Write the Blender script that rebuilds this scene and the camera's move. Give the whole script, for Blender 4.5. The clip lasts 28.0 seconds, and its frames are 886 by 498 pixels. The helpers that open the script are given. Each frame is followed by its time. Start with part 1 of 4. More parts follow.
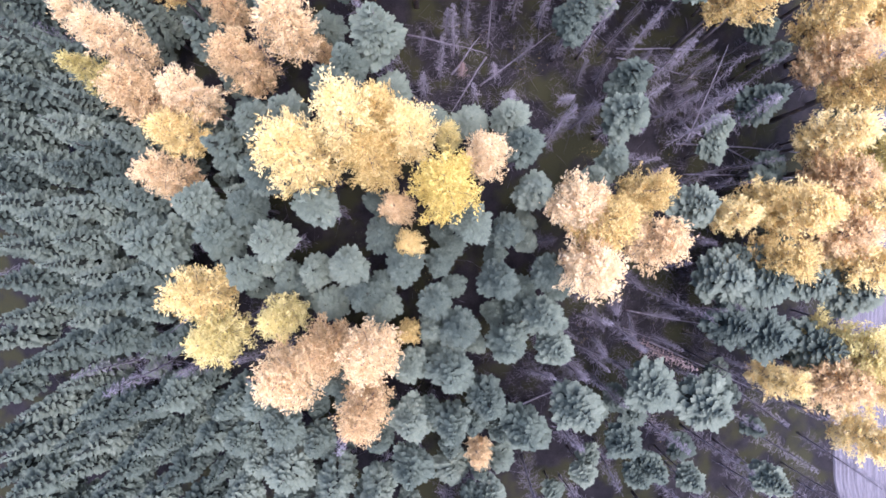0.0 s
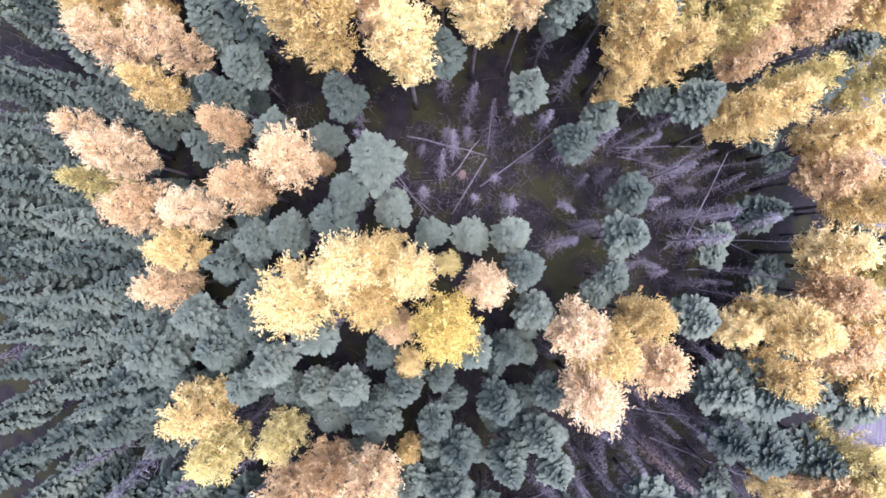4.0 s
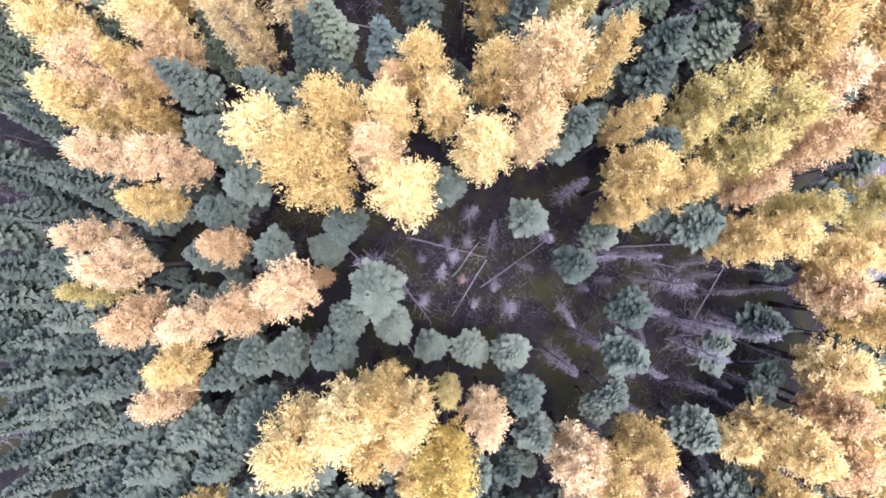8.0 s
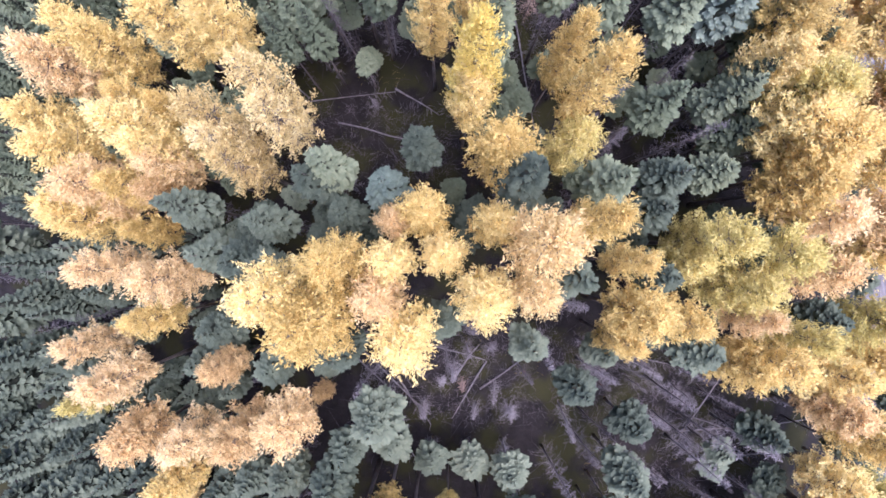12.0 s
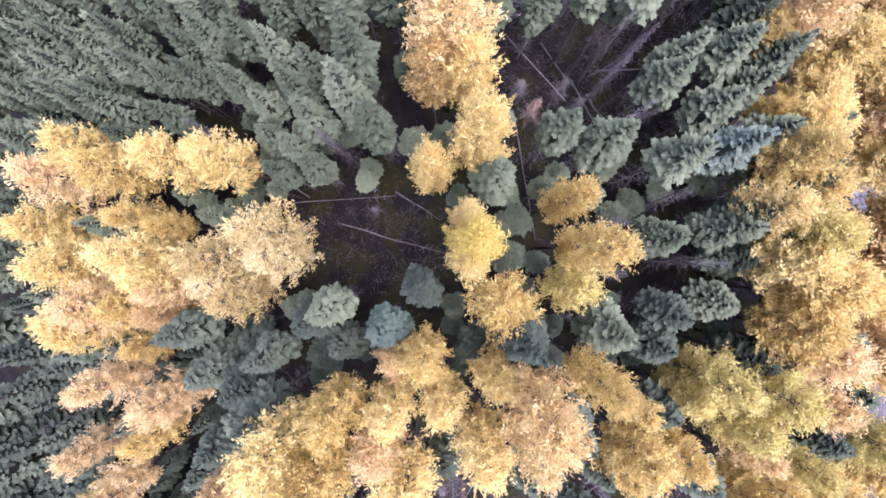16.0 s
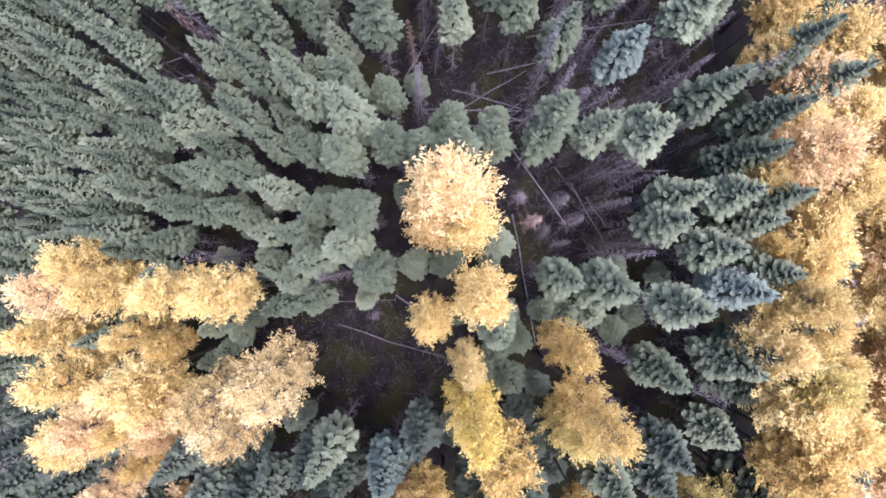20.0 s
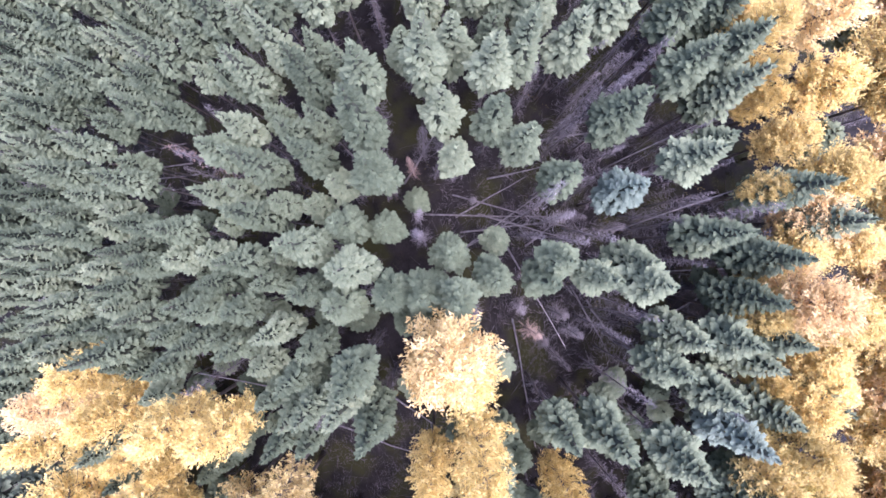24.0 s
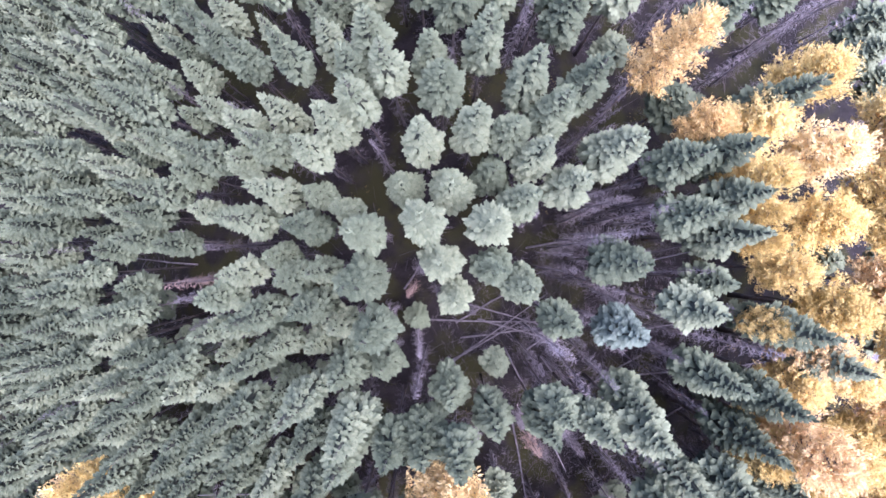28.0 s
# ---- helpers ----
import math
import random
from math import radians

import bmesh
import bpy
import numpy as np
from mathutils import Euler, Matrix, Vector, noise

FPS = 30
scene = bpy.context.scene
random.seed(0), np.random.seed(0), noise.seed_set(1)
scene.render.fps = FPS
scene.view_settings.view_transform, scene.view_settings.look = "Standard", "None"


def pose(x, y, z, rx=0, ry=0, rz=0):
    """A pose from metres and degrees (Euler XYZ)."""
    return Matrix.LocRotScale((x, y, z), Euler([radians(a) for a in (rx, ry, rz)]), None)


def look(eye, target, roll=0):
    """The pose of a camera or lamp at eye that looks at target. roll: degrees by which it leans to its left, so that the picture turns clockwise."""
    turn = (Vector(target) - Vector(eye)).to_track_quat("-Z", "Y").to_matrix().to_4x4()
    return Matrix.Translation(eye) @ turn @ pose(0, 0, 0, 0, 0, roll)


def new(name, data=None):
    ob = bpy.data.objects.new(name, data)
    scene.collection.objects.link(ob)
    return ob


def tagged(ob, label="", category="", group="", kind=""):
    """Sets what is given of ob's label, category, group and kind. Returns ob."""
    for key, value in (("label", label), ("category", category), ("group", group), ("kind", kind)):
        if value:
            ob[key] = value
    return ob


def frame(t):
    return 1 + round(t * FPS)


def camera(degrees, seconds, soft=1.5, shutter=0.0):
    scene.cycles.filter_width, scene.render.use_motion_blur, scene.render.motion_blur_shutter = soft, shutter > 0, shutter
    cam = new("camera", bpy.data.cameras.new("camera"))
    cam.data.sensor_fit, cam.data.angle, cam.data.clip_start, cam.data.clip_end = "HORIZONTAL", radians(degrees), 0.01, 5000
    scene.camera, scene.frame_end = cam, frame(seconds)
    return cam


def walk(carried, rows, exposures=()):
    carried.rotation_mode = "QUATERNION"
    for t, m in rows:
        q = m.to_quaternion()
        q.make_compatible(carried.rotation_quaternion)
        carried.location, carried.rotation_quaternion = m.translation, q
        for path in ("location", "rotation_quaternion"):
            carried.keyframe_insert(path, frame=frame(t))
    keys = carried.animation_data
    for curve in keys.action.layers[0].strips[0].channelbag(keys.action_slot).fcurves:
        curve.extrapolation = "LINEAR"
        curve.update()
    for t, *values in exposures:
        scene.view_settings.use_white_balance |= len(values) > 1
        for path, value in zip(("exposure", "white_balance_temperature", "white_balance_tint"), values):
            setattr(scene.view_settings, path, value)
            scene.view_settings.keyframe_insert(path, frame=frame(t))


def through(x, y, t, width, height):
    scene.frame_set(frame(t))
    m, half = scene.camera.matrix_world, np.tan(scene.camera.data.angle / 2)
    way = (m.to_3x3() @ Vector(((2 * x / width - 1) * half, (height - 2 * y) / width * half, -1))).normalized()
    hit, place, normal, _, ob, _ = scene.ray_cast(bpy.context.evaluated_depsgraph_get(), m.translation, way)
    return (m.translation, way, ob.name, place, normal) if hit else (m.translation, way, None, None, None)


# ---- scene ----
cam = camera(90.0, 28.0, soft=1.6)
HEIGHT, SPEED = 40.0, 2.29
PATH = [(t, (0.0, SPEED * t, HEIGHT), (0.0, 0.0, 0.0)) for t in range(0, 29)]
walk(cam, [(t, pose(*p, *r)) for t, p, r in PATH], [(0.0, 2.1, 5310, 25), (3.5, 2.13, 5310, 25), (8.0, 2.16, 5420, 22.5), (14.0, 2.06, 5560, 22), (19.0, 2.12, 5600, 24.5), (25.0, 2.6, 5470, 27), (28.0, 2.66, 5450, 29)])

# ---- light: a bright thin overcast, softly stronger from one side ----
SUN_AZIMUTH, SUN_HEIGHT = radians(118), radians(70)  # azimuth clockwise from +y
world = bpy.data.worlds.new("sky")
scene.world = world
world.use_nodes = True
wn = world.node_tree.nodes
sky = wn.new("ShaderNodeTexSky")
sky.sky_type, sky.sun_disc = "NISHITA", False
sky.sun_elevation, sky.sun_rotation = SUN_HEIGHT, SUN_AZIMUTH
sky.dust_density, sky.air_density = 4.0, 1.0
wn["Background"].inputs["Strength"].default_value = 0.1
world.node_tree.links.new(sky.outputs[0], wn["Background"].inputs["Color"])
sun = new("sun", bpy.data.lights.new("sun", "SUN"))
sun.data.energy, sun.data.angle, sun.data.color = 1.5, radians(70), (1.0, 0.97, 0.93)
sun.matrix_world = look((0, 0, 0), (-math.sin(SUN_AZIMUTH) * math.cos(SUN_HEIGHT), -math.cos(SUN_AZIMUTH) * math.cos(SUN_HEIGHT), -math.sin(SUN_HEIGHT)))
sun.location = (0, 30, 120)


# ---- materials ----
def leaf_material(name, a, b, c, rough=0.75, through=0.0, scale=1.7, speckle=0.3, patch=1.0, by_tree_share=0.46):
    """Foliage: three tones mixed leaf by leaf, tree by tree, and by soft patches through the crown."""
    m = bpy.data.materials.new(name)
    m.use_nodes = True
    n, l = m.node_tree.nodes, m.node_tree.links
    bsdf = n["Principled BSDF"]
    geo, info, tex = n.new("ShaderNodeNewGeometry"), n.new("ShaderNodeObjectInfo"), n.new("ShaderNodeTexNoise")
    co = n.new("ShaderNodeTexCoord")
    tex.inputs["Scale"].default_value, tex.inputs["Detail"].default_value = scale, 3.0
    l.new(co.outputs["Object"], tex.inputs["Vector"])
    ramp = n.new("ShaderNodeValToRGB")
    ramp.color_ramp.elements[0].color, ramp.color_ramp.elements[1].color = (*a, 1), (*c, 1)
    ramp.color_ramp.elements[0].position, ramp.color_ramp.elements[1].position = 0.1, 0.9
    mid = ramp.color_ramp.elements.new(0.5)
    mid.color = (*b, 1)
    add = n.new("ShaderNodeMath")
    add.operation = "MULTIPLY_ADD"
    add.inputs[1].default_value = speckle
    l.new(geo.outputs["Random Per Island"], add.inputs[0])
    part_sum = n.new("ShaderNodeMath")
    part_sum.operation = "MULTIPLY_ADD"
    part_sum.inputs[1].default_value = by_tree_share
    tone, by_tree = n.new("ShaderNodeAttribute"), n.new("ShaderNodeMath")
    tone.attribute_name = "tree_tone"
    l.new(info.outputs["Random"], by_tree.inputs[0])
    l.new(tone.outputs["Fac"], by_tree.inputs[1])
    l.new(by_tree.outputs[0], part_sum.inputs[0])
    shift = n.new("ShaderNodeMath")
    shift.operation = "MULTIPLY_ADD"
    shift.inputs[1].default_value, shift.inputs[2].default_value = patch, 0.5 - patch / 2 - by_tree_share / 2 - speckle / 2
    l.new(tex.outputs["Fac"], shift.inputs[0])
    l.new(shift.outputs[0], part_sum.inputs[2])
    l.new(part_sum.outputs[0], add.inputs[2])
    l.new(add.outputs[0], ramp.inputs["Fac"])
    l.new(ramp.outputs["Color"], bsdf.inputs["Base Color"])
    bsdf.inputs["Roughness"].default_value = rough
    bsdf.inputs["Specular IOR Level"].default_value = 0.2
    if through:
        tr, mix = n.new("ShaderNodeBsdfTranslucent"), n.new("ShaderNodeMixShader")
        l.new(ramp.outputs["Color"], tr.inputs["Color"])
        mix.inputs["Fac"].default_value = through
        l.new(bsdf.outputs[0], mix.inputs[1])
        l.new(tr.outputs[0], mix.inputs[2])
        l.new(mix.outputs[0], n["Material Output"].inputs["Surface"])
    return m


def rough_material(name, a, b, scale, stretch=(1, 1, 1), bump=0.3, fine=None, rough=0.9):
    """Bark, soil, wood: two tones by a coarse and a fine noise, with relief."""
    m = bpy.data.materials.new(name)
    m.use_nodes = True
    n, l = m.node_tree.nodes, m.node_tree.links
    bsdf = n["Principled BSDF"]
    co, mp = n.new("ShaderNodeTexCoord"), n.new("ShaderNodeMapping")
    mp.inputs["Scale"].default_value = stretch
    l.new(co.outputs["Object"], mp.inputs["Vector"])
    big, small = n.new("ShaderNodeTexNoise"), n.new("ShaderNodeTexNoise")
    big.inputs["Scale"].default_value, big.inputs["Detail"].default_value = scale, 6.0
    small.inputs["Scale"].default_value, small.inputs["Detail"].default_value = scale * 9, 4.0
    l.new(mp.outputs[0], big.inputs["Vector"])
    l.new(mp.outputs[0], small.inputs["Vector"])
    ramp = n.new("ShaderNodeValToRGB")
    ramp.color_ramp.elements[0].color, ramp.color_ramp.elements[1].color = (*a, 1), (*b, 1)
    ramp.color_ramp.elements[0].position, ramp.color_ramp.elements[1].position = 0.35, 0.65
    info = n.new("ShaderNodeObjectInfo")
    s1 = n.new("ShaderNodeMath")
    s1.operation = "MULTIPLY_ADD"
    s1.inputs[1].default_value = 0.5
    l.new(small.outputs["Fac"], s1.inputs[0])
    s2 = n.new("ShaderNodeMath")
    s2.operation = "MULTIPLY_ADD"
    s2.inputs[1].default_value, s2.inputs[2].default_value = 0.7, -0.1
    l.new(big.outputs["Fac"], s2.inputs[0])
    l.new(s2.outputs[0], s1.inputs[2])
    l.new(s1.outputs[0], ramp.inputs["Fac"])
    col = ramp.outputs["Color"]
    if fine:
        patch = n.new("ShaderNodeTexNoise")
        patch.inputs["Scale"].default_value, patch.inputs["Detail"].default_value = scale * 0.35, 5.0
        l.new(mp.outputs[0], patch.inputs["Vector"])
        cut = n.new("ShaderNodeValToRGB")
        cut.color_ramp.elements[0].position, cut.color_ramp.elements[1].position = 0.46, 0.6
        l.new(patch.outputs["Fac"], cut.inputs["Fac"])
        mix = n.new("ShaderNodeMixRGB")
        l.new(cut.outputs["Color"], mix.inputs["Fac"])
        l.new(col, mix.inputs["Color1"])
        mix.inputs["Color2"].default_value = (*fine, 1)
        col = mix.outputs[0]
    l.new(col, bsdf.inputs["Base Color"])
    bsdf.inputs["Roughness"].default_value = rough
    bsdf.inputs["Specular IOR Level"].default_value = 0.2
    bp = n.new("ShaderNodeBump")
    bp.inputs["Strength"].default_value, bp.inputs["Distance"].default_value = bump, 0.05
    l.new(small.outputs["Fac"], bp.inputs["Height"])
    l.new(bp.outputs[0], bsdf.inputs["Normal"])
    return m


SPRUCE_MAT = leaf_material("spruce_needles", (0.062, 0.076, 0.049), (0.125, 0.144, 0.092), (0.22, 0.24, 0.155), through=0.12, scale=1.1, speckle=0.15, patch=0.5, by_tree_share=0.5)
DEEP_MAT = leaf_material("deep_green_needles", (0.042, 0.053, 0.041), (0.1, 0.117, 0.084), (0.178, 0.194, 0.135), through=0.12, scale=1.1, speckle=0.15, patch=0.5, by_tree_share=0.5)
BLUE_MAT = leaf_material("bluish_needles", (0.055, 0.074, 0.063), (0.125, 0.155, 0.128), (0.225, 0.26, 0.205), through=0.12, scale=1.1, speckle=0.15, patch=0.5, by_tree_share=0.5)
LARCH_MATS = {
    "gold": leaf_material("gold_needles", (0.499, 0.346, 0.114), (0.759, 0.572, 0.222), (0.9, 0.756, 0.384), through=0.42, scale=2.3, speckle=0.36),
    "bright": leaf_material("lemon_needles", (0.52, 0.367, 0.084), (0.79, 0.616, 0.18), (0.9, 0.788, 0.336), through=0.42, scale=2.3, speckle=0.36),
    "peach": leaf_material("peach_needles", (0.478, 0.313, 0.14), (0.728, 0.521, 0.262), (0.884, 0.713, 0.437), through=0.42, scale=2.3, speckle=0.36),
    "greenish": leaf_material("olive_gold_needles", (0.374, 0.313, 0.096), (0.624, 0.508, 0.18), (0.832, 0.702, 0.324), through=0.42, scale=2.3, speckle=0.36),
    "orange": leaf_material("orange_needles", (0.52, 0.346, 0.132), (0.77, 0.562, 0.264), (0.9, 0.756, 0.444), through=0.42, scale=2.3, speckle=0.36),
    "honey": leaf_material("honey_needles", (0.45, 0.33, 0.115), (0.68, 0.515, 0.205), (0.82, 0.665, 0.33), through=0.42, scale=2.3, speckle=0.36),
    "pale": leaf_material("straw_needles", (0.416, 0.292, 0.12), (0.666, 0.508, 0.228), (0.811, 0.68, 0.396), through=0.42, scale=2.3, speckle=0.36),
}
BARK = rough_material("spruce_bark", (0.07, 0.055, 0.051), (0.2, 0.165, 0.157), 3.0, (1, 1, 0.3))
GREY_WOOD = rough_material("weathered_wood", (0.072, 0.062, 0.067), (0.195, 0.17, 0.184), 2.5, (1, 1, 0.3))
PALE_WOOD = rough_material("bleached_wood", (0.15, 0.13, 0.14), (0.3, 0.265, 0.285), 2.5, (1, 1, 0.3))
TWIG = leaf_material("dead_twigs", (0.056, 0.047, 0.052), (0.124, 0.106, 0.117), (0.26, 0.228, 0.25))
# crown core: the shade between boughs is put into this very dark colour
INNER_SHADE = leaf_material("inner_crown_twigs", (0.022, 0.025, 0.019), (0.042, 0.046, 0.034), (0.07, 0.072, 0.055))
RED_TWIG = leaf_material("reddish_dead_twigs", (0.12, 0.08, 0.07), (0.24, 0.165, 0.145), (0.4, 0.29, 0.25))
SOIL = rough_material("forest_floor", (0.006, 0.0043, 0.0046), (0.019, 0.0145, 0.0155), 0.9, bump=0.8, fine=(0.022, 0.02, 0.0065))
FIELD = rough_material("furrowed_field", (0.085, 0.074, 0.08), (0.17, 0.15, 0.16), 0.8, (6, 0.35, 1), bump=0.5)
LITTER = leaf_material("litter_sticks", (0.02, 0.015, 0.017), (0.045, 0.036, 0.041), (0.12, 0.1, 0.115))
SHRUB = leaf_material("yellowing_shrub_leaves", (0.06, 0.05, 0.02), (0.14, 0.11, 0.035), (0.3, 0.22, 0.06))
MOSS = leaf_material("moss_cushions", (0.018, 0.018, 0.007), (0.035, 0.034, 0.011), (0.06, 0.055, 0.02))

# ---- plan: tree places (x, y, height, crown radius), metres ----
LOGS_1 = [
    (-3.3, 19.4, 3.9, 17.6), (3.4, 14.8, 9.8, 19.5), (-9.6, 19.1, -4.3, 14.6), (-7.4, 18.4, -1.2, 12.5),
    (0.8, 15.8, 3.3, 19.0), (16.0, 18.6, 24.7, 18.9), (22.5, 10.1, 37.6, 9.9), (23.5, 7.1, 35.8, 7.2),
    (16.0, 17.8, 22.9, 16.4), (-4.9, 12.3, -2.5, 8.7), (3.9, 17.4, 0.8, 12.3), (-4.3, 16.1, -1.1, 11.7),
    (23.0, 11.7, 35.0, 6.9), (-21.8, 40.5, -4.2, 41.3), (-9.5, 39.0, 0.1, 36.3), (-4.2, 41.8, -0.3, 39.3),
    (8.5, 54.7, 11.6, 50.8), (7.2, 55.2, 10.8, 58.2), (13.0, 52.0, 17.7, 54.7), (11.3, 51.7, 14.8, 45.6),
    (-1.6, 58.0, 11.3, 57.7), (-0.5, 53.2, 9.0, 60.2), (0.8, 59.7, 10.8, 56.9), (1.1, 57.8, 7.2, 61.2),
]
LOGS_2 = [
    (3.8, 61.0, 9.4, 62.3), (-3.3, 60.6, 0.3, 66.5), (13.8, 62.2, 14.8, 57.8), (6.1, 48.9, 8.1, 37.4),
    (20.5, 48.9, 33.1, 55.1), (12.7, 50.4, 15.1, 46.8), (7.2, 64.2, 18.6, 66.2), (0.1, 54.0, 7.5, 58.3),
    (3.0, 58.0, 10.6, 55.9), (1.5, 56.4, 10.1, 57.4), (13.5, 52.6, 32.8, 53.5), (-26.8, 66.0, -41.7, 66.2),
    (-25.1, 62.6, -42.5, 63.2), (-26.0, 63.7, -42.4, 64.6), (-51.5, -20.1, -32.4, -14.0), (-43.7, -10.9, -30.2, -9.4),
    (-40.6, -14.0, -24.5, -10.4), (17.5, -5.8, 31.3, -8.4), (19.9, -8.9, 34.4, -15.5), (6.1, -15.0, 14.8, -11.4),
]
LOGS = LOGS_1 + LOGS_2
GOLD_1 = [
    (27.2, -10.6, 11.0, 1.71), (-2.7, -6.5, 8.0, 0.9), (-19.2, -3.6, 13.5, 2.47), (26.3, -0.9, 12.0, 2.25),
    (-2.6, 0.3, 8.3, 1.1), (11.6, 2.0, 13.2, 2.04), (23.6, 2.7, 9.5, 1.64), (27.6, 2.9, 12.5, 2.49),
    (26.2, 3.9, 10.0, 2.0), (14.9, 4.1, 12.3, 1.87), (-4.6, 5.8, 15.7, 1.8), (-9.3, 6.0, 17.3, 2.32),
    (-2.2, 7.6, 15.5, 1.7), (-5.8, 8.0, 17.8, 2.0), (-4.0, 8.9, 15.6, 1.5), (31.1, 8.9, 12.5, 2.31),
    (-21.0, 9.1, 13.3, 2.02), (30.0, 17.9, 13.0, 2.04), (21.6, 18.9, 13.0, 1.93), (23.8, 19.3, 14.0, 2.07),
    (12.7, 20.9, 12.3, 1.42), (-2.4, 21.9, 16.0, 2.0), (-22.9, 22.0, 14.1, 1.69), (16.1, 22.6, 14.0, 1.76),
]
GOLD_2 = [
    (-7.8, 23.1, 18.6, 2.3), (12.8, 23.3, 15.2, 2.13), (2.5, 24.5, 16.9, 1.8), (-10.0, 24.8, 18.8, 2.01),
    (12.2, 26.7, 15.2, 1.31), (-6.6, 26.7, 17.2, 1.8), (-3.2, 26.8, 15.9, 1.5), (0.0, 27.2, 15.7, 1.5),
    (-23.6, 28.9, 13.2, 1.46), (3.1, 29.0, 16.7, 1.4), (8.9, 29.1, 19.0, 1.4), (-1.2, 29.8, 15.7, 1.6),
    (-29.6, 30.0, 16.5, 2.31), (-30.6, 30.9, 16.8, 2.33), (23.2, 31.6, 16.0, 2.47), (-23.9, 32.3, 15.3, 1.81),
    (3.5, 33.3, 16.6, 2.0), (24.3, 34.2, 17.0, 2.7), (-20.8, 34.7, 15.7, 1.97), (-30.3, 35.2, 17.7, 2.7),
    (22.6, 35.6, 16.0, 2.34), (1.6, 36.0, 17.5, 1.3), (-22.2, 36.2, 17.0, 2.23), (8.4, 36.7, 19.7, 1.5),
]
GOLD_3 = [
    (-21.0, 38.4, 12.8, 1.3), (-34.0, 38.5, 17.7, 2.55), (1.5, 38.7, 16.4, 1.1), (-24.0, 39.1, 14.3, 1.57),
    (7.8, 39.7, 16.6, 1.4), (-0.7, 41.6, 16.2, 1.4), (-25.0, 42.6, 16.5, 2.28), (-15.0, 42.7, 15.5, 2.05),
    (-18.6, 42.8, 16.4, 2.13), (2.2, 43.2, 19.2, 1.8), (-28.9, 44.7, 16.3, 2.37), (1.6, 47.2, 16.1, 1.7),
    (20.7, 50.6, 14.0, 1.6), (23.7, 44.7, 14.7, 2.2), (26.7, 59.9, 13.6, 2.4), (28, 55.3, 13.5, 2.2),
    (21.9, 45.9, 12.9, 1.2), (24.1, 54.6, 12.7, 2.1), (24.7, 40.9, 14.6, 2.1), (26.2, 45.6, 13.4, 2.2),
    (19.4, 68.3, 15.5, 1.7), (20.7, 66.4, 13.8, 1.2), (20.9, 64.6, 13.2, 1.2), (27.0, 50.2, 14.5, 2.2),
]
GOLD_4 = [
    (23.8, 62.6, 12.4, 1.8), (25.8, 66, 13.7, 2.2),
]
GOLD = GOLD_1 + GOLD_2 + GOLD_3 + GOLD_4
BRIGHT_1 = [
    (0.2, 4.0, 16.6, 2.1), (1.7, 37.1, 21.4, 1.5),
]
BRIGHT = BRIGHT_1
PEACH_1 = [
    (2.8, -16.0, 8.3, 1.0), (-5.7, -11.6, 13.5, 1.8), (32.0, -10.5, 12.0, 2.96), (-11.2, -9.2, 13.7, 2.36),
    (-5.1, -7.3, 13.7, 2.0), (-8.5, -7.1, 13.7, 1.81), (10.7, -1.4, 12.8, 2.13), (15.8, 0.5, 12.2, 2.21),
    (31.8, 1.3, 12.0, 2.92), (9.9, 3.1, 11.8, 2.02), (-3.5, 3.1, 9.7, 1.3), (31.3, 5.5, 12.0, 2.55),
    (-22.7, 6.0, 13.1, 2.05), (3.0, 6.5, 13.5, 1.6), (-20.3, 12.3, 12.6, 2.0), (-24.6, 12.4, 14.4, 2.44),
    (-14.9, 13.8, 13.3, 2.1), (30.5, 15.0, 12.5, 2.28), (-10.8, 15.5, 13.6, 1.92), (-9.7, 16.0, 7.0, 0.8),
    (-26.6, 16.9, 15.8, 2.14), (-16.7, 18.6, 12.2, 1.6), (-30.4, 19.3, 15.7, 1.85), (21.4, 22.7, 14.0, 1.49),
]
PEACH_2 = [
    (-4.1, 24.5, 16.0, 1.6), (-20.9, 25.2, 14.8, 2.1), (25.9, 25.9, 15.0, 2.2), (-27.1, 25.9, 15.9, 2.01),
    (-3.2, 29.4, 12.8, 1.3), (25.2, 29.5, 16.0, 2.4), (-21.3, 31.8, 13.8, 1.76), (-26.8, 32.4, 16.9, 2.71),
    (-20.4, 33.6, 14.7, 1.74), (-31.5, 42.5, 18.0, 2.72), (22.6, 51.6, 16.7, 2.4), (21.7, 59.0, 12.8, 1.3),
    (25.7, 47.7, 13.3, 2.2), (25.3, 56.9, 13.6, 2.3), (22.3, 51.5, 12.5, 1.9), (20.2, 72.1, 13.7, 2.0),
    (26.4, 33.3, 13.7, 2.0),
]
PEACH = PEACH_1 + PEACH_2
GREENISH_1 = [
    (-18.0, -7.1, 12.3, 2.44), (-12.4, -5.3, 11.6, 1.86), (0.4, 8.1, 11.4, 0.9), (-29.7, 14.9, 15.5, 1.59),
    (25.7, 21.2, 14.0, 1.76), (20.1, 24.7, 15.0, 2.12), (16.7, 26.4, 13.0, 1.65), (21.8, 27.1, 16.0, 2.46),
    (17.7, 28.0, 16.0, 2.08), (8.3, 34.3, 14.8, 1.7), (23.5, 37.4, 16.4, 2.2), (26.2, 37.9, 14.5, 2.0),
]
GREENISH = GREENISH_1
